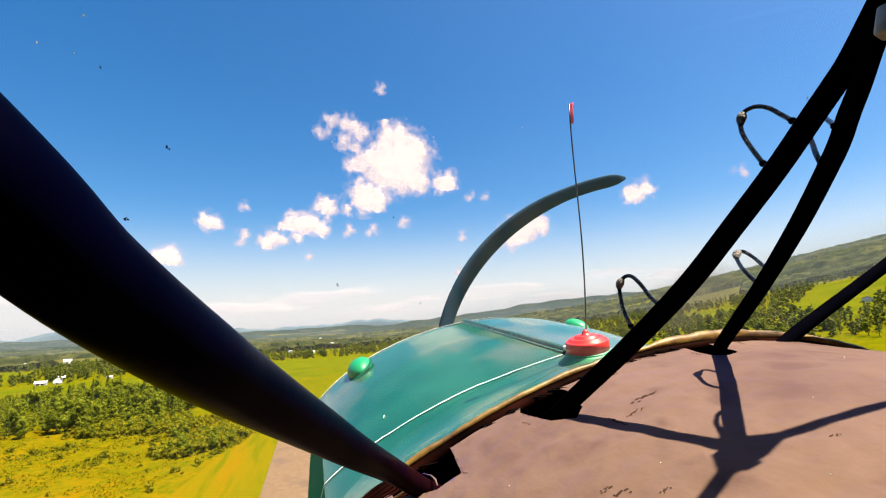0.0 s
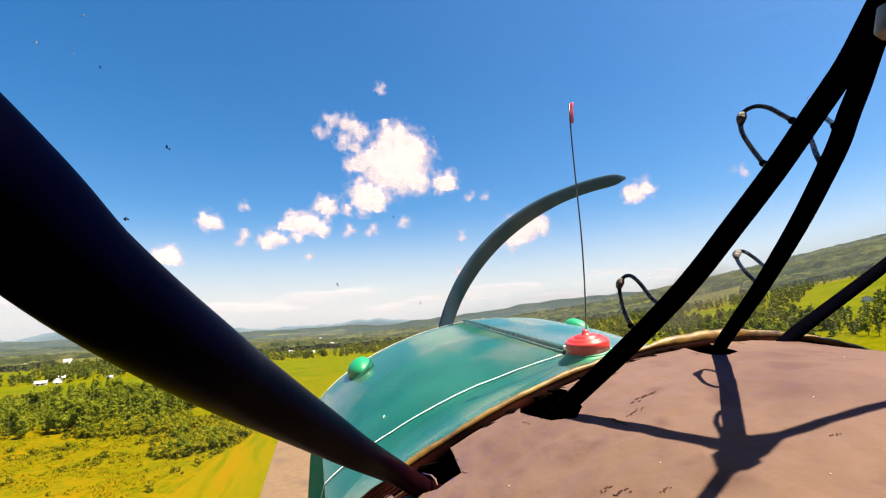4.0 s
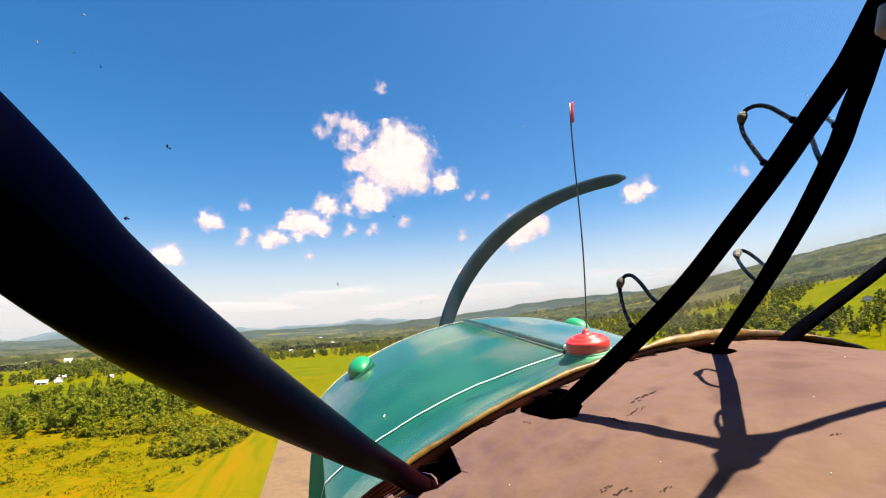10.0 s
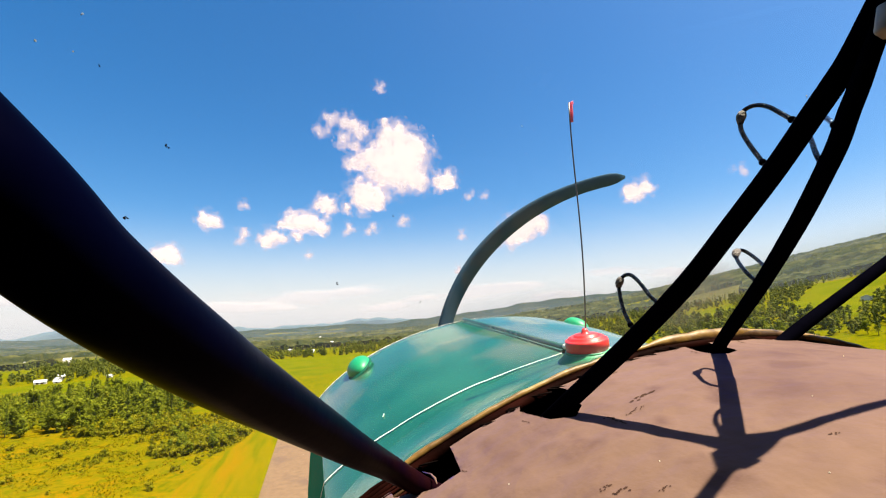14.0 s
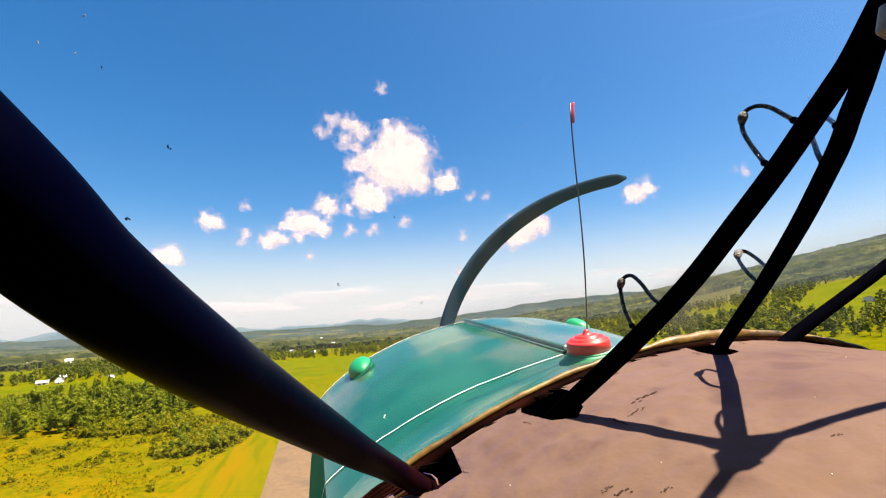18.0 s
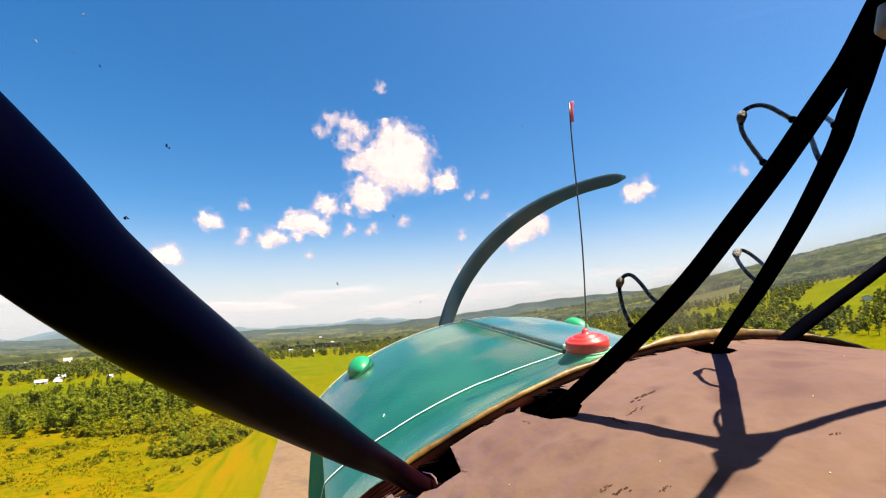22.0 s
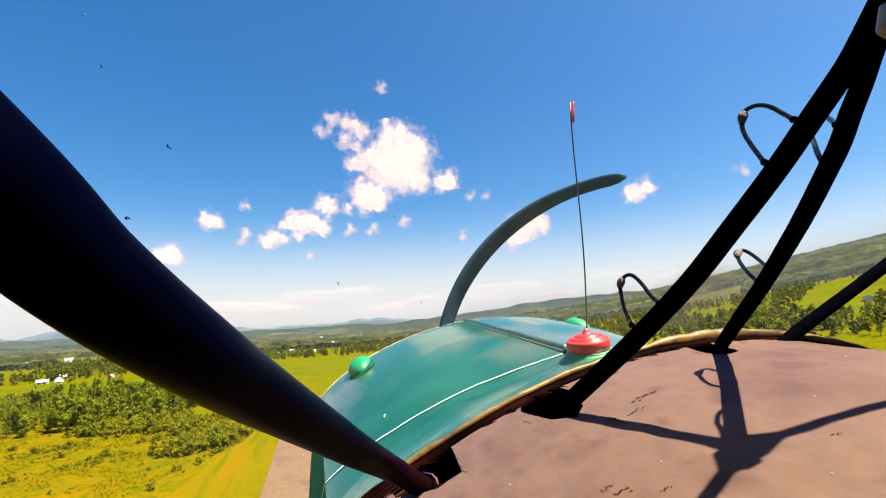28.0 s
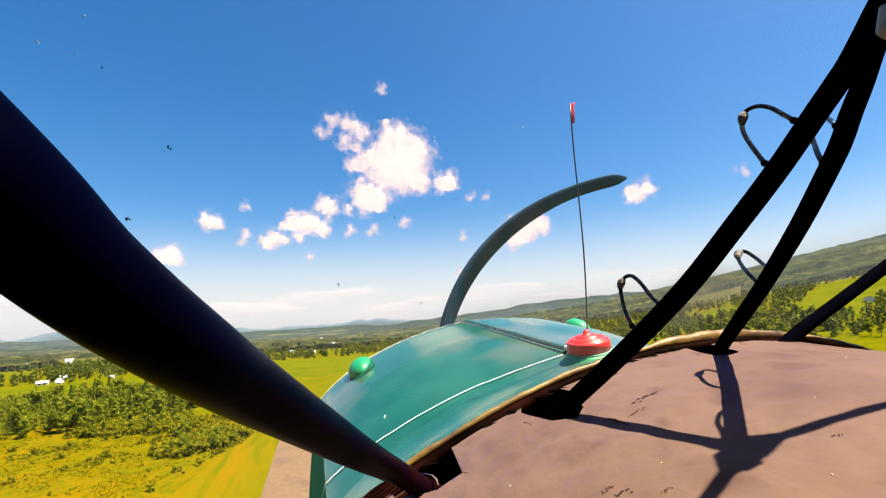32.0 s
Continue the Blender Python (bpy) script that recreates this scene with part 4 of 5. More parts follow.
part("paint_chip", chip, WHITE_LINE, engine_cowl, "pale fleck of chipped paint")

# fuel cap with its float wire
cz = cowl_z(0, 0.562)
neck = bmesh.new()
lathe(neck, [(0.052, -0.018), (0.046, -0.008), (0.039, -0.001), (0.0345, 0.003), (0.0325, 0.0062)], (CX, 0.562, cz))
part("filler_neck", neck, EMERALD, boot_cowl, "green filler neck")
cap = bmesh.new()
lathe(cap, [(0.0275, 0.0080), (0.0302, 0.0092), (0.0304, 0.0210), (0.0296, 0.0236), (0.0272, 0.0246), (0.0264, 0.0234), (0.0256, 0.0234), (0.0250, 0.0272), (0.0222, 0.0282), (0.0186, 0.0284), (0.0180, 0.0272), (0.0172, 0.0272), (0.0166, 0.0308), (0.0120, 0.0318), (0.0055, 0.0324), (0.0045, 0.0362), (0.0025, 0.0392)], (CX, 0.562, cz))
lip = bmesh.new()
lathe(lip, [(0.0290, 0.0055), (0.0318, 0.0060), (0.0318, 0.0082), (0.0290, 0.0088)], (CX, 0.562, cz))
part("neck_lip", lip, EMERALD, boot_cowl, "green lip round the filler neck")
fuel_cap = part("fuel_cap", cap, RED, plane, "glossy red stepped fuel cap")
wire = bmesh.new()
sweep(wire, [(CX + 0.002 + 0.036 * t + 0.003 * math.sin(t * 5), 0.562, cz + 0.037 + (0.214 - cz - 0.037) * t) for t in (i / 14 for i in range(15))], 0.0011, 8)
part("float_wire", wire, WIRE, fuel_cap, "thin bent steel gauge wire")
tip = bmesh.new()
sweep(tip, [(CX + 0.0352, 0.562, 0.185), (CX + 0.037, 0.562, 0.2), (CX + 0.0385, 0.562, 0.214), (CX + 0.041, 0.5625, 0.215), (CX + 0.0425, 0.563, 0.212)], [0.0021, 0.0025, 0.0024, 0.0022, 0.0015], 10)
part("wire_tip", tip, PINK, fuel_cap, "pink painted wire tip")


# cockpit rim: padded leather arch with stitches
def rim_z(dx):
    return -0.1245 - 0.625 * dx * dx


rim = bmesh.new()
rows = []
for i in range(121):
    dx = -0.3 + 0.7 * i / 120
    wob = 0.0012 * noise.noise(Vector((dx * 30, 0, 0))) + 0.0003 * noise.noise(Vector((dx * 90, 0, 0)))
    r = 0.0033 + 0.0044 * smooth(-0.01, 0.05, dx) * (1 - 0.6 * smooth(0.1, 0.2, dx)) + wob
    slope = math.atan2(-1.25 * dx, 1)
    ring = []
    for j in range(14):
        a = 2 * math.pi * j / 14
        ring.append(rim.verts.new((CX + dx - math.sin(slope) * math.sin(a) * r, 0.43 + math.cos(a) * r * 0.9, rim_z(dx) + math.sin(a) * r * math.cos(slope) + wob)))
    rows.append(ring)
for a, b in zip(rows, rows[1:]):
    for j in range(14):
        rim.faces.new((a[j], a[(j + 1) % 14], b[(j + 1) % 14], b[j]))
cockpit_rim = part("cockpit_rim", rim, LEATHER, plane, "worn tan leather padding along the cockpit rim")
# the darker, worn end of the padding past the upright tube
sweep_end = bmesh.new()
ends = [0.07 + 0.335 * i / 50 for i in range(51)]
sweep(sweep_end, [(CX + dx, 0.4285, rim_z(dx) - 0.0012 + 0.0012 * noise.noise(Vector((dx * 40, 0, 0)))) for dx in ends], [0.003 + 0.0025 * smooth(0.07, 0.11, dx) + 0.001 * noise.noise(Vector((dx * 30, 3, 0))) for dx in ends], 14)
part("rim_end", sweep_end, DARK_LEATHER, cockpit_rim, "dark brown worn leather with golden traces")
# at its other end the padding is gone: torn brown strips lie side by side over the hard edge
shreds = random.Random(8)
for k in range(9):
    strip = bmesh.new()
    a, b = -0.296 - shreds.uniform(0, 0.016), -0.37 - shreds.uniform(0, 0.03)
    deep, up = 0.4285 - 0.0042 * k, -0.0005 - 0.0016 * k
    run = [a + (b - a) * i / 14 for i in range(15)]
    sweep(strip, [(CX + dx, deep + 0.0016 * noise.noise(Vector((dx * 40, k, 0))), rim_z(dx) + up + 0.002 * noise.noise(Vector((dx * 50, k, 7)))) for dx in run],
          [0.0008 + 0.0019 * math.sin(math.pi * (i + 0.4) / 15) + 0.0006 * noise.noise(Vector((i, k, 2))) for i in range(15)], 8)
    part("torn_strip", strip, DARK_LEATHER if k == 5 else RUSTY, cockpit_rim, "dark torn strip of brown leather" if k < 1 else "")
under_rim = bmesh.new()
sweep(under_rim, [(CX - 0.39 + 0.78 * i / 60, 0.4265, rim_z(-0.39 + 0.78 * i / 60) - 0.008) for i in range(61)], 0.006, 10)
part("rim_base", under_rim, RUSTY, cockpit_rim, "dark worn leather edge under the padding")
tear = random.Random(4)
for i in range(26):
    dx = tear.uniform(-0.36, 0.34)
    bm = bmesh.new()
    x, y, z = CX + dx, 0.4235 + tear.uniform(-0.004, 0.003), rim_z(dx) - 0.008
    sweep(bm, [(x, y, z + 0.004), (x + tear.uniform(0.003, 0.014), y - 0.004, z - 0.625 * 2 * dx * 0.008 + 0.003), (x + tear.uniform(0.008, 0.02), y - tear.uniform(0.002, 0.01), z - 1.25 * dx * 0.014 + 0.002)], [0.0006, 0.001, 0.0004], 5)
    part("frayed_edge", bm, PIT, cockpit_rim)

# suede cover over the panel, with a ragged cut-out round the foot of each tube
CUTS = [[(0.066, 0.45), (0.104, 0.45), (0.103, 0.415), (0.098, 0.372), (0.075, 0.370), (0.042, 0.399), (0.039, 0.45)],
        [(0.185, 0.428), (0.227, 0.425), (0.229, 0.406), (0.219, 0.366), (0.203, 0.352), (0.186, 0.367), (0.176, 0.41)],
        [(0.3969, 0.4236), (0.4326, 0.4308), (0.4305, 0.4109), (0.4219, 0.384), (0.4135, 0.3694), (0.3966, 0.3655), (0.3861, 0.3749), (0.387, 0.3928)]]


def cover_z(x, y):
    d = x - CX
    return -0.131 - 0.62 * d * d + 0.0012 * noise.noise(Vector((x * 13, y * 13, 0))) + 0.0012 * noise.noise(Vector((x * 30, y * 22, 6))) + 0.0008 * noise.noise(Vector((x * 50, y * 50, 0)))


step = 0.002
nx, ny = int(0.80 / step), int(0.60 / step)
verts, index, faces = [], {}, []
for i in range(nx + 1):
    for j in range(ny + 1):
        x, y = -0.04 + i * step, -0.168 + j * step
        index[i, j] = len(verts)
        verts.append((x, y, cover_z(x, y)))
for k, (x, y, z) in enumerate(verts):
    for c in CUTS if y > 0.34 and x < 0.45 else ():
        for (x1, y1), (x2, y2) in zip(c, c[1:] + c[:1]):
            t = max(0, min(1, ((x - x1) * (x2 - x1) + (y - y1) * (y2 - y1)) / ((x2 - x1) ** 2 + (y2 - y1) ** 2)))
            px, py = x1 + (x2 - x1) * t, y1 + (y2 - y1) * t
            if (x - px) ** 2 + (y - py) ** 2 < (0.72 * step) ** 2:
                verts[k] = (px + 0.0004 * noise.noise(Vector((px * 200, py * 200, 0))), py + 0.0004 * noise.noise(Vector((px * 200, py * 200, 5))), z)
for i in range(nx):
    for j in range(ny):
        x, y = -0.04 + (i + 0.5) * step, -0.168 + (j + 0.5) * step
        if y < 0.34 or x > 0.45 or not any(inside(x, y, c) for c in CUTS):
            faces.append((index[i, j], index[i + 1, j], index[i + 1, j + 1], index[i, j + 1]))
cover = new("panel_cover", raw("panel_cover", verts, faces, SUEDE, True))
cover.parent = plane
tagged(cover, "dusty brown suede cover over the instrument panel")
# dark flakes where the nap is rubbed off: from, to, width
FLAKES = [((0.246, 0.330), (0.273, 0.336), 0.0035),
          ((0.229, 0.316), (0.241, 0.318), 0.0016),
          ((0.216, 0.328), (0.221, 0.306), 0.0028),
          ((0.160, 0.247), (0.170, 0.244), 0.0026),
          ((0.156, 0.256), (0.165, 0.255), 0.0018),
          ((0.180, 0.228), (0.187, 0.229), 0.0016),
          ((0.241, 0.315), (0.246, 0.316), 0.0014),
          ((0.381, 0.397), (0.378, 0.383), 0.0014),
          ((0.436, 0.420), (0.473, 0.432), 0.0022),
          ((0.479, 0.430), (0.458, 0.399), 0.0018),
          ((0.313, 0.420), (0.334, 0.427), 0.0020),
          ((0.269, 0.399), (0.290, 0.405), 0.0024),
          ((0.264, 0.432), (0.285, 0.438), 0.0020),
          ((0.098, 0.372), (0.101, 0.365), 0.0012),
          ((0.283, 0.200), (0.289, 0.199), 0.0014),
          ((0.168, 0.390), (0.172, 0.379), 0.0012)]
worn = random.Random(21)
for n, (a, b, wide) in enumerate(FLAKES):
    a, b = Vector(a), Vector(b)
    along = b - a
    across = Vector((-along.y, along.x)).normalized()
    for k in range(8):
        mid = a.lerp(b, (k + worn.uniform(0.1, 0.9)) / 8) + across * worn.uniform(-0.9, 0.9) * wide
        long = along * worn.uniform(0.05, 0.15)
        bm = bmesh.new()
        ring = []
        for q in range(9):
            t = 2 * math.pi * q / 9
            p = mid + long * math.cos(t) * worn.uniform(0.7, 1.2) + across * math.sin(t) * wide * worn.uniform(0.12, 0.45)
            ring.append(bm.verts.new((p.x, p.y, cover_z(p.x, p.y) + 0.0004)))
        top = bm.verts.new((mid.x, mid.y, cover_z(mid.x, mid.y) + 0.0007))
        for q in range(9):
            bm.faces.new((ring[q], ring[(q + 1) % 9], top))
        part("scuff", bm, SCUFF, cover, "dark rubbed flake in the suede" if n + k < 1 else "")
for x, y in ((0.118, 0.316), (0.247, 0.178), (0.33, 0.24), (0.46, 0.3), (0.2, 0.25)):
    bm = bmesh.new()
    bmesh.ops.create_icosphere(bm, subdivisions=1, radius=0.00045, matrix=Matrix.Translation((x, y, cover_z(x, y) + 0.0003)))
    part("dust_speck", bm, WHITE_LINE, cover)
# a torn pale shred at the edge of the cut beside the thick tube
shred = bmesh.new()
sweep(shred, [(*v, cover_z(*v) + 0.001) for v in ((0.071, 0.409), (0.076, 0.394), (0.077, 0.383), (0.076, 0.374))], [0.0003, 0.0008, 0.0012, 0.0006], 6)
part("shred", shred, SUEDE, cover)
# near-black sheet below the cut-outs, painted as the shade inside the panel
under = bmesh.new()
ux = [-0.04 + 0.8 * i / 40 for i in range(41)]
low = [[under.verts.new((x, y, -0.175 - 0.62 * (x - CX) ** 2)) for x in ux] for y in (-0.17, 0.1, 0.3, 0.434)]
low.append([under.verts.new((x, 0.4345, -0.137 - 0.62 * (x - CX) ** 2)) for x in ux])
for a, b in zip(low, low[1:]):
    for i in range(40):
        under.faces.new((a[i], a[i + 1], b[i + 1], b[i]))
part("shade_sheet", under, PIT, plane, "near-black sheet standing in for the shade under the panel cover")


def bowed(points, n=40):
    """A smooth line through the given points."""
    p = [Vector(q) for q in points]
    p = [p[0] * 2 - p[1]] + p + [p[-1] * 2 - p[-2]]
    out = []
    for k in range(1, len(p) - 2):
        for i in range(n // (len(p) - 3) + 1):
            t = i / (n // (len(p) - 3) + 1)
            a, b, c, d = p[k - 1], p[k], p[k + 1], p[k + 2]
            out.append(0.5 * ((2 * b) + (c - a) * t + (2 * a - 5 * b + 4 * c - d) * t * t + (3 * b - a - 3 * c + d) * t ** 3))
    return out + [p[-2]]


def tube(points, radius, label, mat=BLACK, wide=None, oval=1.0):
    """A bowed tube of one radius, or of a radius for each of its points."""
    bm = bmesh.new()
    line = bowed(points)
    if isinstance(radius, list):
        each = (len(line) - 1) // (len(radius) - 1)
        radius = [radius[min(i // each, len(radius) - 1)] * (1 - i % each / each) + radius[min(i // each + 1, len(radius) - 1)] * (i % each / each) for i in range(len(line))]
    sweep(bm, line, radius, 28, True, wide, oval)
    return part("frame_tube", bm, mat, plane, label)


APEX = (0.3880, 0.1816, 0.1462)
tube_a = tube([(0.1843, 0.3896, -0.1645), (0.2099, 0.3584, -0.1309), (0.2456, 0.3124, -0.0816), (0.2744, 0.2770, -0.0393), (0.2988, 0.2524, -0.0012), (0.3225, 0.2319, 0.0341), (0.3435, 0.2144, 0.0678), (0.3526, 0.2055, 0.0835), (0.3616, 0.1975, 0.0993), (0.3800, 0.1867, 0.1319), APEX], [0.0077, 0.00771, 0.0077, 0.00768, 0.00766, 0.00765, 0.00763, 0.00761, 0.0076, 0.00758, 0.00756], "black painted oval steel tube with wire loops", BLACK, (-0.47, 0.57, 0.69), 0.5)
tube_b = tube([(0.4078, 0.3974, -0.1448), (0.4014, 0.3814, -0.1302), (0.3948, 0.3653, -0.1157), (0.3714, 0.3176, -0.0798), (0.3520, 0.2793, -0.0511), (0.3268, 0.2273, -0.0077), (0.3262, 0.2027, 0.0264), (0.3324, 0.1963, 0.0427), (0.3400, 0.1928, 0.0595), (0.3483, 0.1888, 0.0762), (0.3589, 0.1868, 0.0936), (0.3723, 0.1845, 0.1151), APEX], [0.0063, 0.0063, 0.0063, 0.00621, 0.00603, 0.00587, 0.00592, 0.00599, 0.00605, 0.00586, 0.00567, 0.00548, 0.0057], "black painted steel tube with wire loops")
tube([(0.515, 0.412, -0.172), (0.541, 0.4135, -0.1505), (0.739, 0.412, -0.0855), (0.93, 0.411, -0.022)], 0.0076, "short black steel tube at the rim")
tube([(0.0830, 0.4100, -0.2050), (0.0660, 0.3902, -0.1855), (0.0381, 0.3630, -0.1515), (0.0123, 0.2937, -0.1070), (-0.0040, 0.2533, -0.0789), (-0.0266, 0.1787, -0.0338), (-0.0338, 0.1460, -0.0158), (-0.0404, 0.1220, -0.0005), (-0.0454, 0.1066, 0.0113), (-0.0490, 0.0970, 0.0212), (-0.0531, 0.0906, 0.0291), (-0.0587, 0.0868, 0.0378)], [0.0085, 0.0088, 0.0098, 0.0104, 0.0113, 0.0118, 0.0116, 0.0114, 0.0113, 0.0115, 0.0119, 0.0123], "thick black steel tube with a chipped reddish foot", BLACK_GLOSS)
tube([APEX, (0.6419, 0.1402, 0.1807), (0.8922, 0.0933, 0.2124)], 0.0046, "black steel tube across the cockpit top")
tube([APEX, (0.268, 0.138, 0.14), (0.137, 0.087, 0.129)], 0.0044, "black steel tube across the cockpit top")
gusset = bmesh.new()
corner = [Vector(APEX) + Vector(v) for v in ((0.012, 0.012, 0.004), (-0.018, 0.01, -0.008), (-0.03, -0.011, -0.003), (-0.014, -0.014, 0.0), (0.004, -0.013, 0.002), (0.036, -0.005, 0.005))]
lid, sole = [gusset.verts.new(v + Vector((0, 0, 0.002))) for v in corner], [gusset.verts.new(v - Vector((0, 0, 0.002))) for v in corner]
gusset.faces.new(lid[::-1]), gusset.faces.new(sole)
for k in range(6):
    gusset.faces.new((lid[k], lid[(k + 1) % 6], sole[(k + 1) % 6], sole[k]))
bmesh.ops.recalc_face_normals(gusset, faces=gusset.faces)
part("gusset", gusset, BLACK, plane)
bracket = bmesh.new()
box(bracket, (0.011, 0.008, 0.021), (0.3593, 0.1755, 0.1110), 0.002, Matrix.Rotation(0.45, 4, "Y"))
part("bracket", bracket, BRACKET, plane, "small worn grey metal bracket")


def loop(points, parent, taped):
    bm = bmesh.new()
    line = bowed(points, 24)
    sweep(bm, line, 0.0017, 12)
    hook = part("wire_loop", bm, LOOP_PAINT, parent, "black bent wire loop")
    for q in (line[1], line[-2]):
        ends = bmesh.new()
        bmesh.ops.create_icosphere(ends, subdivisions=2, radius=0.0026, matrix=Matrix.Translation(q))
        part("weld", ends, BLACK, hook)
    if not taped:
        return
    wrap = bmesh.new()
    i = int(len(line) * taped)
    sweep(wrap, line[i - 3:i + 3], [0.002, 0.0028, 0.0034, 0.0036, 0.0031, 0.002], 12)
    part("tape", wrap, TAPE, hook, "scrap of grey tape")


loop([(0.3189, 0.2346, 0.0358), (0.3249, 0.2484, 0.0556), (0.3297, 0.2570, 0.0704), (0.3344, 0.2593, 0.0808), (0.3380, 0.2578, 0.0868), (0.3405, 0.2504, 0.0874), (0.3407, 0.2417, 0.0827), (0.3392, 0.2325, 0.0740), (0.3374, 0.2229, 0.0647)], tube_a, 0.42)
loop([(0.2473, 0.3149, -0.0751), (0.2511, 0.3278, -0.0599), (0.2559, 0.3355, -0.0460), (0.2591, 0.3383, -0.0379), (0.2628, 0.3356, -0.0318), (0.2652, 0.3287, -0.0313), (0.2646, 0.3178, -0.0388), (0.2626, 0.3067, -0.0490), (0.2621, 0.2954, -0.0564)], tube_a, 0.42)
loop([(0.3521, 0.2810, -0.0550), (0.3555, 0.2963, -0.0417), (0.3696, 0.3137, -0.0325), (0.3807, 0.3225, -0.0272), (0.3924, 0.3255, -0.0264), (0.3920, 0.3158, -0.0329), (0.3801, 0.2974, -0.0411), (0.3618, 0.2777, -0.0442)], tube_b, 0.42)
loop([(0.3268, 0.2047, 0.0286), (0.3327, 0.2108, 0.0375), (0.3458, 0.2203, 0.0475), (0.3581, 0.2290, 0.0578), (0.3769, 0.2370, 0.0698), (0.3844, 0.2368, 0.0722), (0.3694, 0.2233, 0.0657), (0.3429, 0.2021, 0.0529)], tube_b, 0)

# plain cabin walls behind the eye and high wing slabs overhead, unseen, added to keep sky light off the cover; open
# over the windscreen and the skylight
for name, size, at, mat in (("wing_shade", (5.1, 1.6, 0.1), (-2.43, -0.2, 0.8), WING_FABRIC), ("wing_shade", (4.4, 1.6, 0.1), (3.5, -0.2, 0.8), WING_FABRIC), ("cabin_roof", (0.85, 0.94, 0.08), (0.875, -0.54, 0.8), PIT), ("cabin_floor", (1.35, 0.79, 0.03), (0.345, 0.06, -0.83), PIT), ("belly", (0.9, 0.68, 0.03), (CX, 0.775, -0.66), WING_FABRIC), ("rear_wall", (1.7, 0.03, 1.6), (CX, -0.335, -0.05), PIT), ("side_wall", (0.03, 0.74, 1.56), (-0.33, 0.052, -0.03), PIT), ("side_wall", (0.03, 0.74, 0.95), (1.02, 0.052, -0.17), PIT)):
    part(name, box(bmesh.new(), size, at, 0.004), mat, plane, {"wing_shade": "unseen green wing slab added to block sky light", "belly": "green fabric underside"}.get(name, "unseen dark cabin lining added to shut out light"), smooth=False)

# windscreen of clear sheet, leaning back from the rim, with dried insects on it
def screen_y(x, z):
    return 0.447 - 0.35 * (z + 0.12) - 0.25 * min(0, x - CX) ** 2


GLASS = bpy.data.materials.new("clear_windscreen")
GLASS.use_nodes = True
gn, gl = GLASS.node_tree.nodes, GLASS.node_tree.links
gn.remove(gn["Principled BSDF"])
pass_by, sheen, pane_mix = gn.new("ShaderNodeBsdfTransparent"), gn.new("ShaderNodeBsdfGlossy"), gn.new("ShaderNodeMixShader")
sheen.inputs["Roughness"].default_value = 0.03
pane_mix.inputs[0].default_value = 0.03
gl.new(pass_by.outputs[0], pane_mix.inputs[1]), gl.new(sheen.outputs[0], pane_mix.inputs[2])
# a breath of dust, in streaks, that catches the sun
dust, dusty = gn.new("ShaderNodeBsdfTranslucent"), gn.new("ShaderNodeMixShader")
where, streak, fine = gn.new("ShaderNodeTexCoord"), gn.new("ShaderNodeTexNoise"), gn.new("ShaderNodeMapRange")
dust.inputs["Color"].default_value = (0.8, 0.78, 0.8, 1)
streak.inputs["Scale"].default_value, streak.inputs["Detail"].default_value = 5.0, 4.0
fine.inputs["From Min"].default_value, fine.inputs["From Max"].default_value = 0.3, 0.7
fine.inputs["To Min"].default_value, fine.inputs["To Max"].default_value = 0.006, 0.02
gl.new(where.outputs["Object"], streak.inputs["Vector"]), gl.new(streak.outputs["Fac"], fine.inputs["Value"])
gl.new(fine.outputs[0], dusty.inputs[0]), gl.new(pane_mix.outputs[0], dusty.inputs[1]), gl.new(dust.outputs[0], dusty.inputs[2])
gl.new(dusty.outputs[0], gn["Material Output"].inputs["Surface"])
screen_rows = []
pane = bmesh.new()
for i in range(25):
    x = -0.3 + 1.2 * i / 24
    foot = -0.135 - 0.62 * (x - CX) ** 2
    screen_rows.append([pane.verts.new((x, screen_y(x, foot + (0.5 - foot) * j / 12), foot + (0.5 - foot) * j / 12)) for j in range(13)])
for a, b in zip(screen_rows, screen_rows[1:]):
    for j in range(12):
        pane.faces.new((a[j], b[j], b[j + 1], a[j + 1]))
windscreen = part("windscreen", pane, GLASS, plane, "clear windscreen flecked with dried insects")
windscreen.visible_shadow = False
# a greasy smear on the sheet, thicker towards its middle
SMEAR = cloud_material("greasy_smear", 0.42, 22.0, 0.0, (0.3, 0.275, 0.25), (0.3, 0.275, 0.25), 0.5, 1.6)
smear = bmesh.new()
film = [[smear.verts.new((0.335 + 0.2 * i / 20, screen_y(0.335 + 0.2 * i / 20, -0.125 + 0.1 * j / 16) - 0.0015, -0.125 + 0.1 * j / 16)) for j in range(17)] for i in range(21)]
for a, b in zip(film, film[1:]):
    for j in range(16):
        smear.faces.new((a[j], b[j], b[j + 1], a[j + 1]))
smear = part("smear", smear, SMEAR, windscreen, "faint greasy smear")
smear.visible_shadow = False
smear.data.attributes.new("vapour", "FLOAT", "POINT").data.foreach_set("value", [1.15 * max(0, 1 - ((i - 10) / 10) ** 2 - ((j - 7) / 9) ** 2) - 0.3 for i in range(21) for j in range(17)])
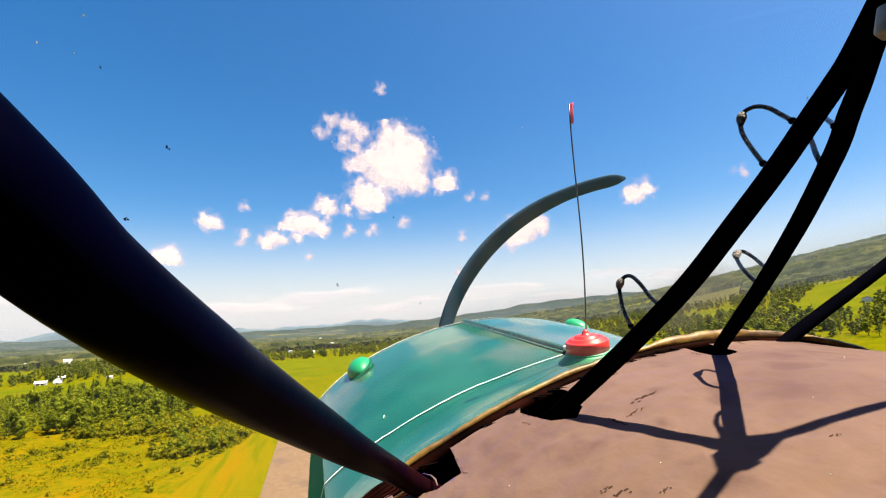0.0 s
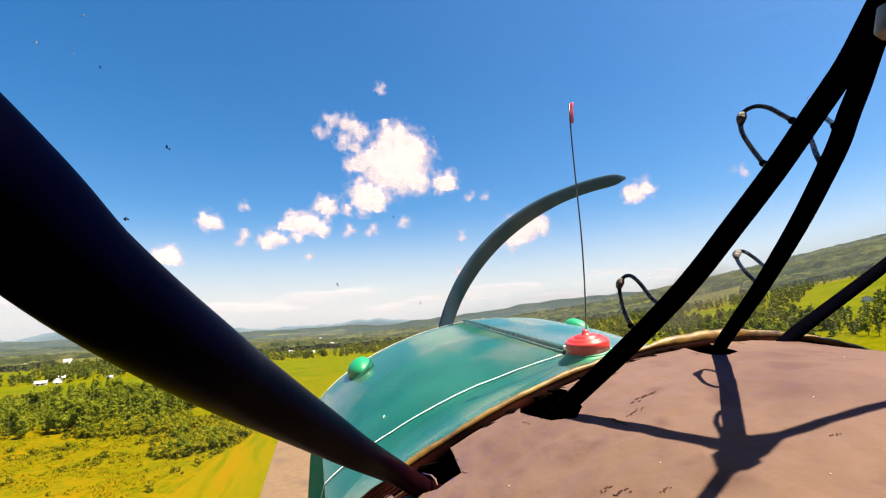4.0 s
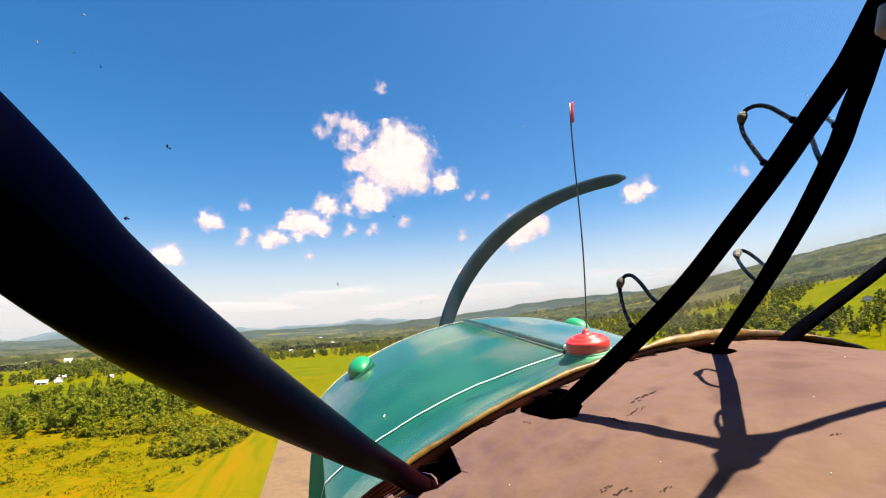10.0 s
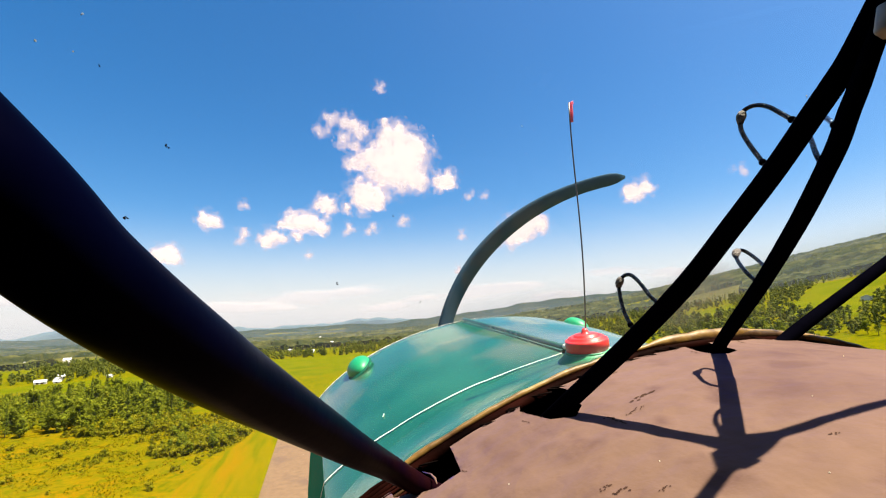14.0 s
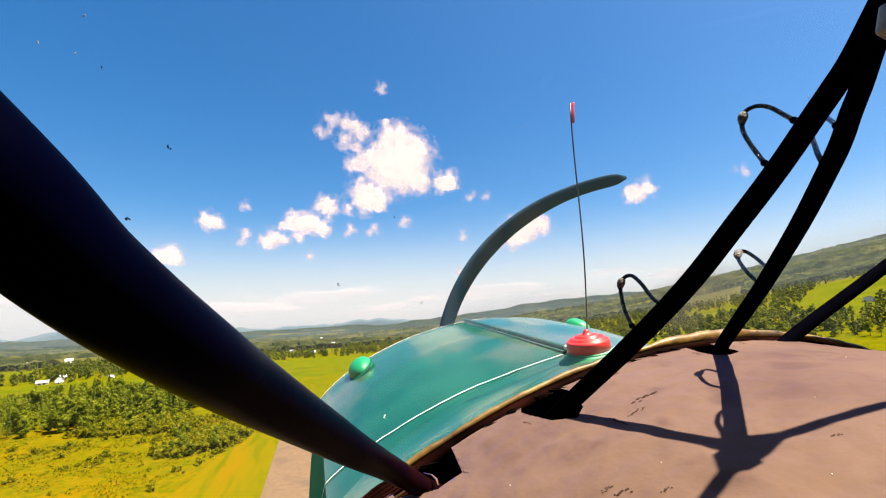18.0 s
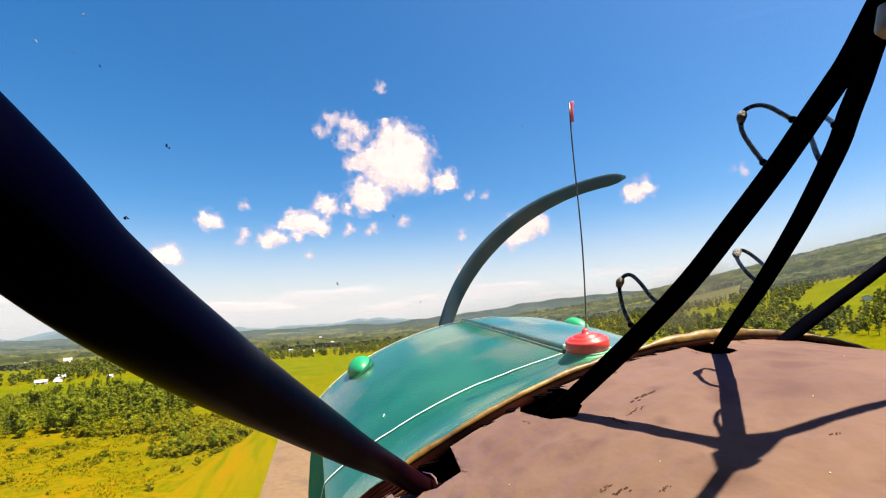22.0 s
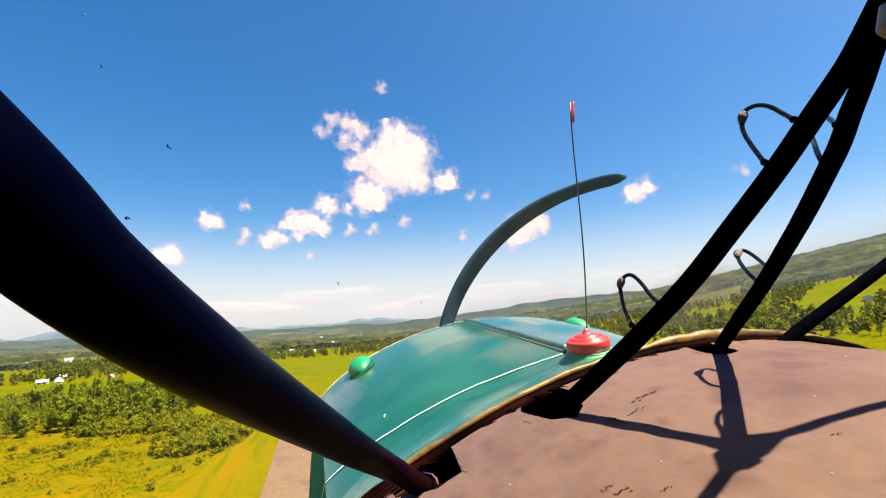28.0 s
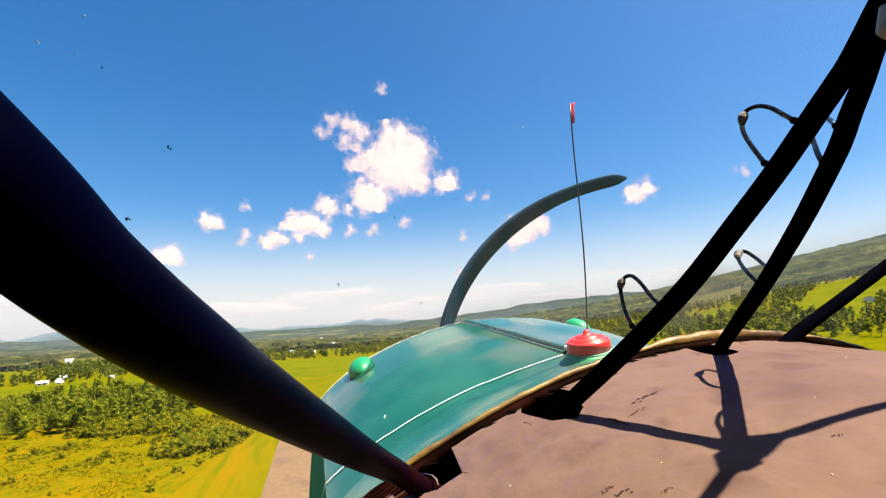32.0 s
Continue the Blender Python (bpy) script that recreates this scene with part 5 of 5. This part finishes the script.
# dried insects and pale flecks: across, up, size in millimetres, dark or pale
fleck = random.Random(15)
for x, z, size, mat in ((-0.0788, 0.1039, 1.3, PIT), (-0.1094, 0.0611, 1.6, PIT), (-0.1296, 0.1578, 0.8, PALE_FLECK), (-0.1141, 0.1542, 0.6, PALE_FLECK), (0.0701, 0.0486, 0.9, PIT), (0.0175, -0.0005, 1.1, PIT),
                        (0.0897, -0.0281, 0.9, PIT), (-0.1037, 0.1476, 0.7, PIT), (-0.1057, 0.1737, 0.9, PALE_FLECK), (0.198, 0.1161, 0.7, PALE_FLECK), (0.5662, 0.1323, 1.5, PALE_FLECK)):
    bm = bmesh.new()
    for q in range(3):
        m = Matrix.Translation((x + fleck.uniform(-0.6, 0.6) * size / 1000, screen_y(x, z) - 0.001, z + fleck.uniform(-0.8, 0.8) * size / 1000)) @ Matrix.Rotation(fleck.uniform(0, 3), 4, "Y") @ Matrix.Diagonal((size / 1000 * fleck.uniform(0.5, 1.0), 0.0004, size / 1000 * fleck.uniform(0.2, 0.45), 1))
        bmesh.ops.create_icosphere(bm, subdivisions=1, radius=1, matrix=m)
    part("dried_insect", bm, mat, windscreen)

# propeller at rest: hub ahead of the nose bowl, two blades swept back like a sabre
HUB = Vector((CX, 1.45, -0.36))
spinner = bmesh.new()
lathe(spinner, [(0.09, -0.06), (0.09, 0.0), (0.075, 0.05), (0.045, 0.09), (0.01, 0.11)], (0, 0, 0), 28)
bmesh.ops.transform(spinner, matrix=Matrix.Translation(HUB) @ Matrix.Rotation(radians(-90), 4, "X"), verts=spinner.verts)
propeller = part("propeller", spinner, PROP, plane, "dark two-bladed propeller at rest, blades curved like sabres")


def blade_at(r):
    """Middle line of the blade at a radius, in the disc: across and up."""
    a = radians(4 + 62 * r - 13 * r * r)
    return Vector((math.sin(a) * r, 0, math.cos(a) * r))


for k in range(2):
    bm = bmesh.new()
    rings = []
    for i in range(33):
        t = i / 32
        r = 0.05 + 1.0 * t
        along = (blade_at(r + 0.01) - blade_at(r - 0.01)).normalized()
        wide, ahead = Vector((along.z, 0, -along.x)), Vector((0, 1, 0))
        chord = (0.07 + 0.022 * math.sin(min(1, t * 1.3) * math.pi)) * (1 - 0.32 * t) * min(1, 0.25 + 3.2 * math.sqrt(max(0.0, 1 - t)))
        thick = 0.03 * (1 - t) + 0.006
        twist = radians(48 - 34 * t)
        ring = []
        for j in range(14):
            a = 2 * math.pi * j / 14
            u, w = math.cos(a) * chord * 0.5, math.sin(a) * thick * 0.5
            ring.append(bm.verts.new(blade_at(r) + wide * (u * math.cos(twist) - w * math.sin(twist)) + ahead * (u * math.sin(twist) + w * math.cos(twist))))
        rings.append(ring)
    for a, b in zip(rings, rings[1:]):
        for j in range(14):
            bm.faces.new((a[j], a[(j + 1) % 14], b[(j + 1) % 14], b[j]))
    bm.faces.new(rings[0][::-1]), bm.faces.new(rings[-1])
    bmesh.ops.recalc_face_normals(bm, faces=bm.faces)
    bmesh.ops.transform(bm, matrix=Matrix.Translation(HUB) @ Matrix.Rotation(radians(180 * k), 4, "Y"), verts=bm.verts)
    part("blade", bm, PROP, propeller)
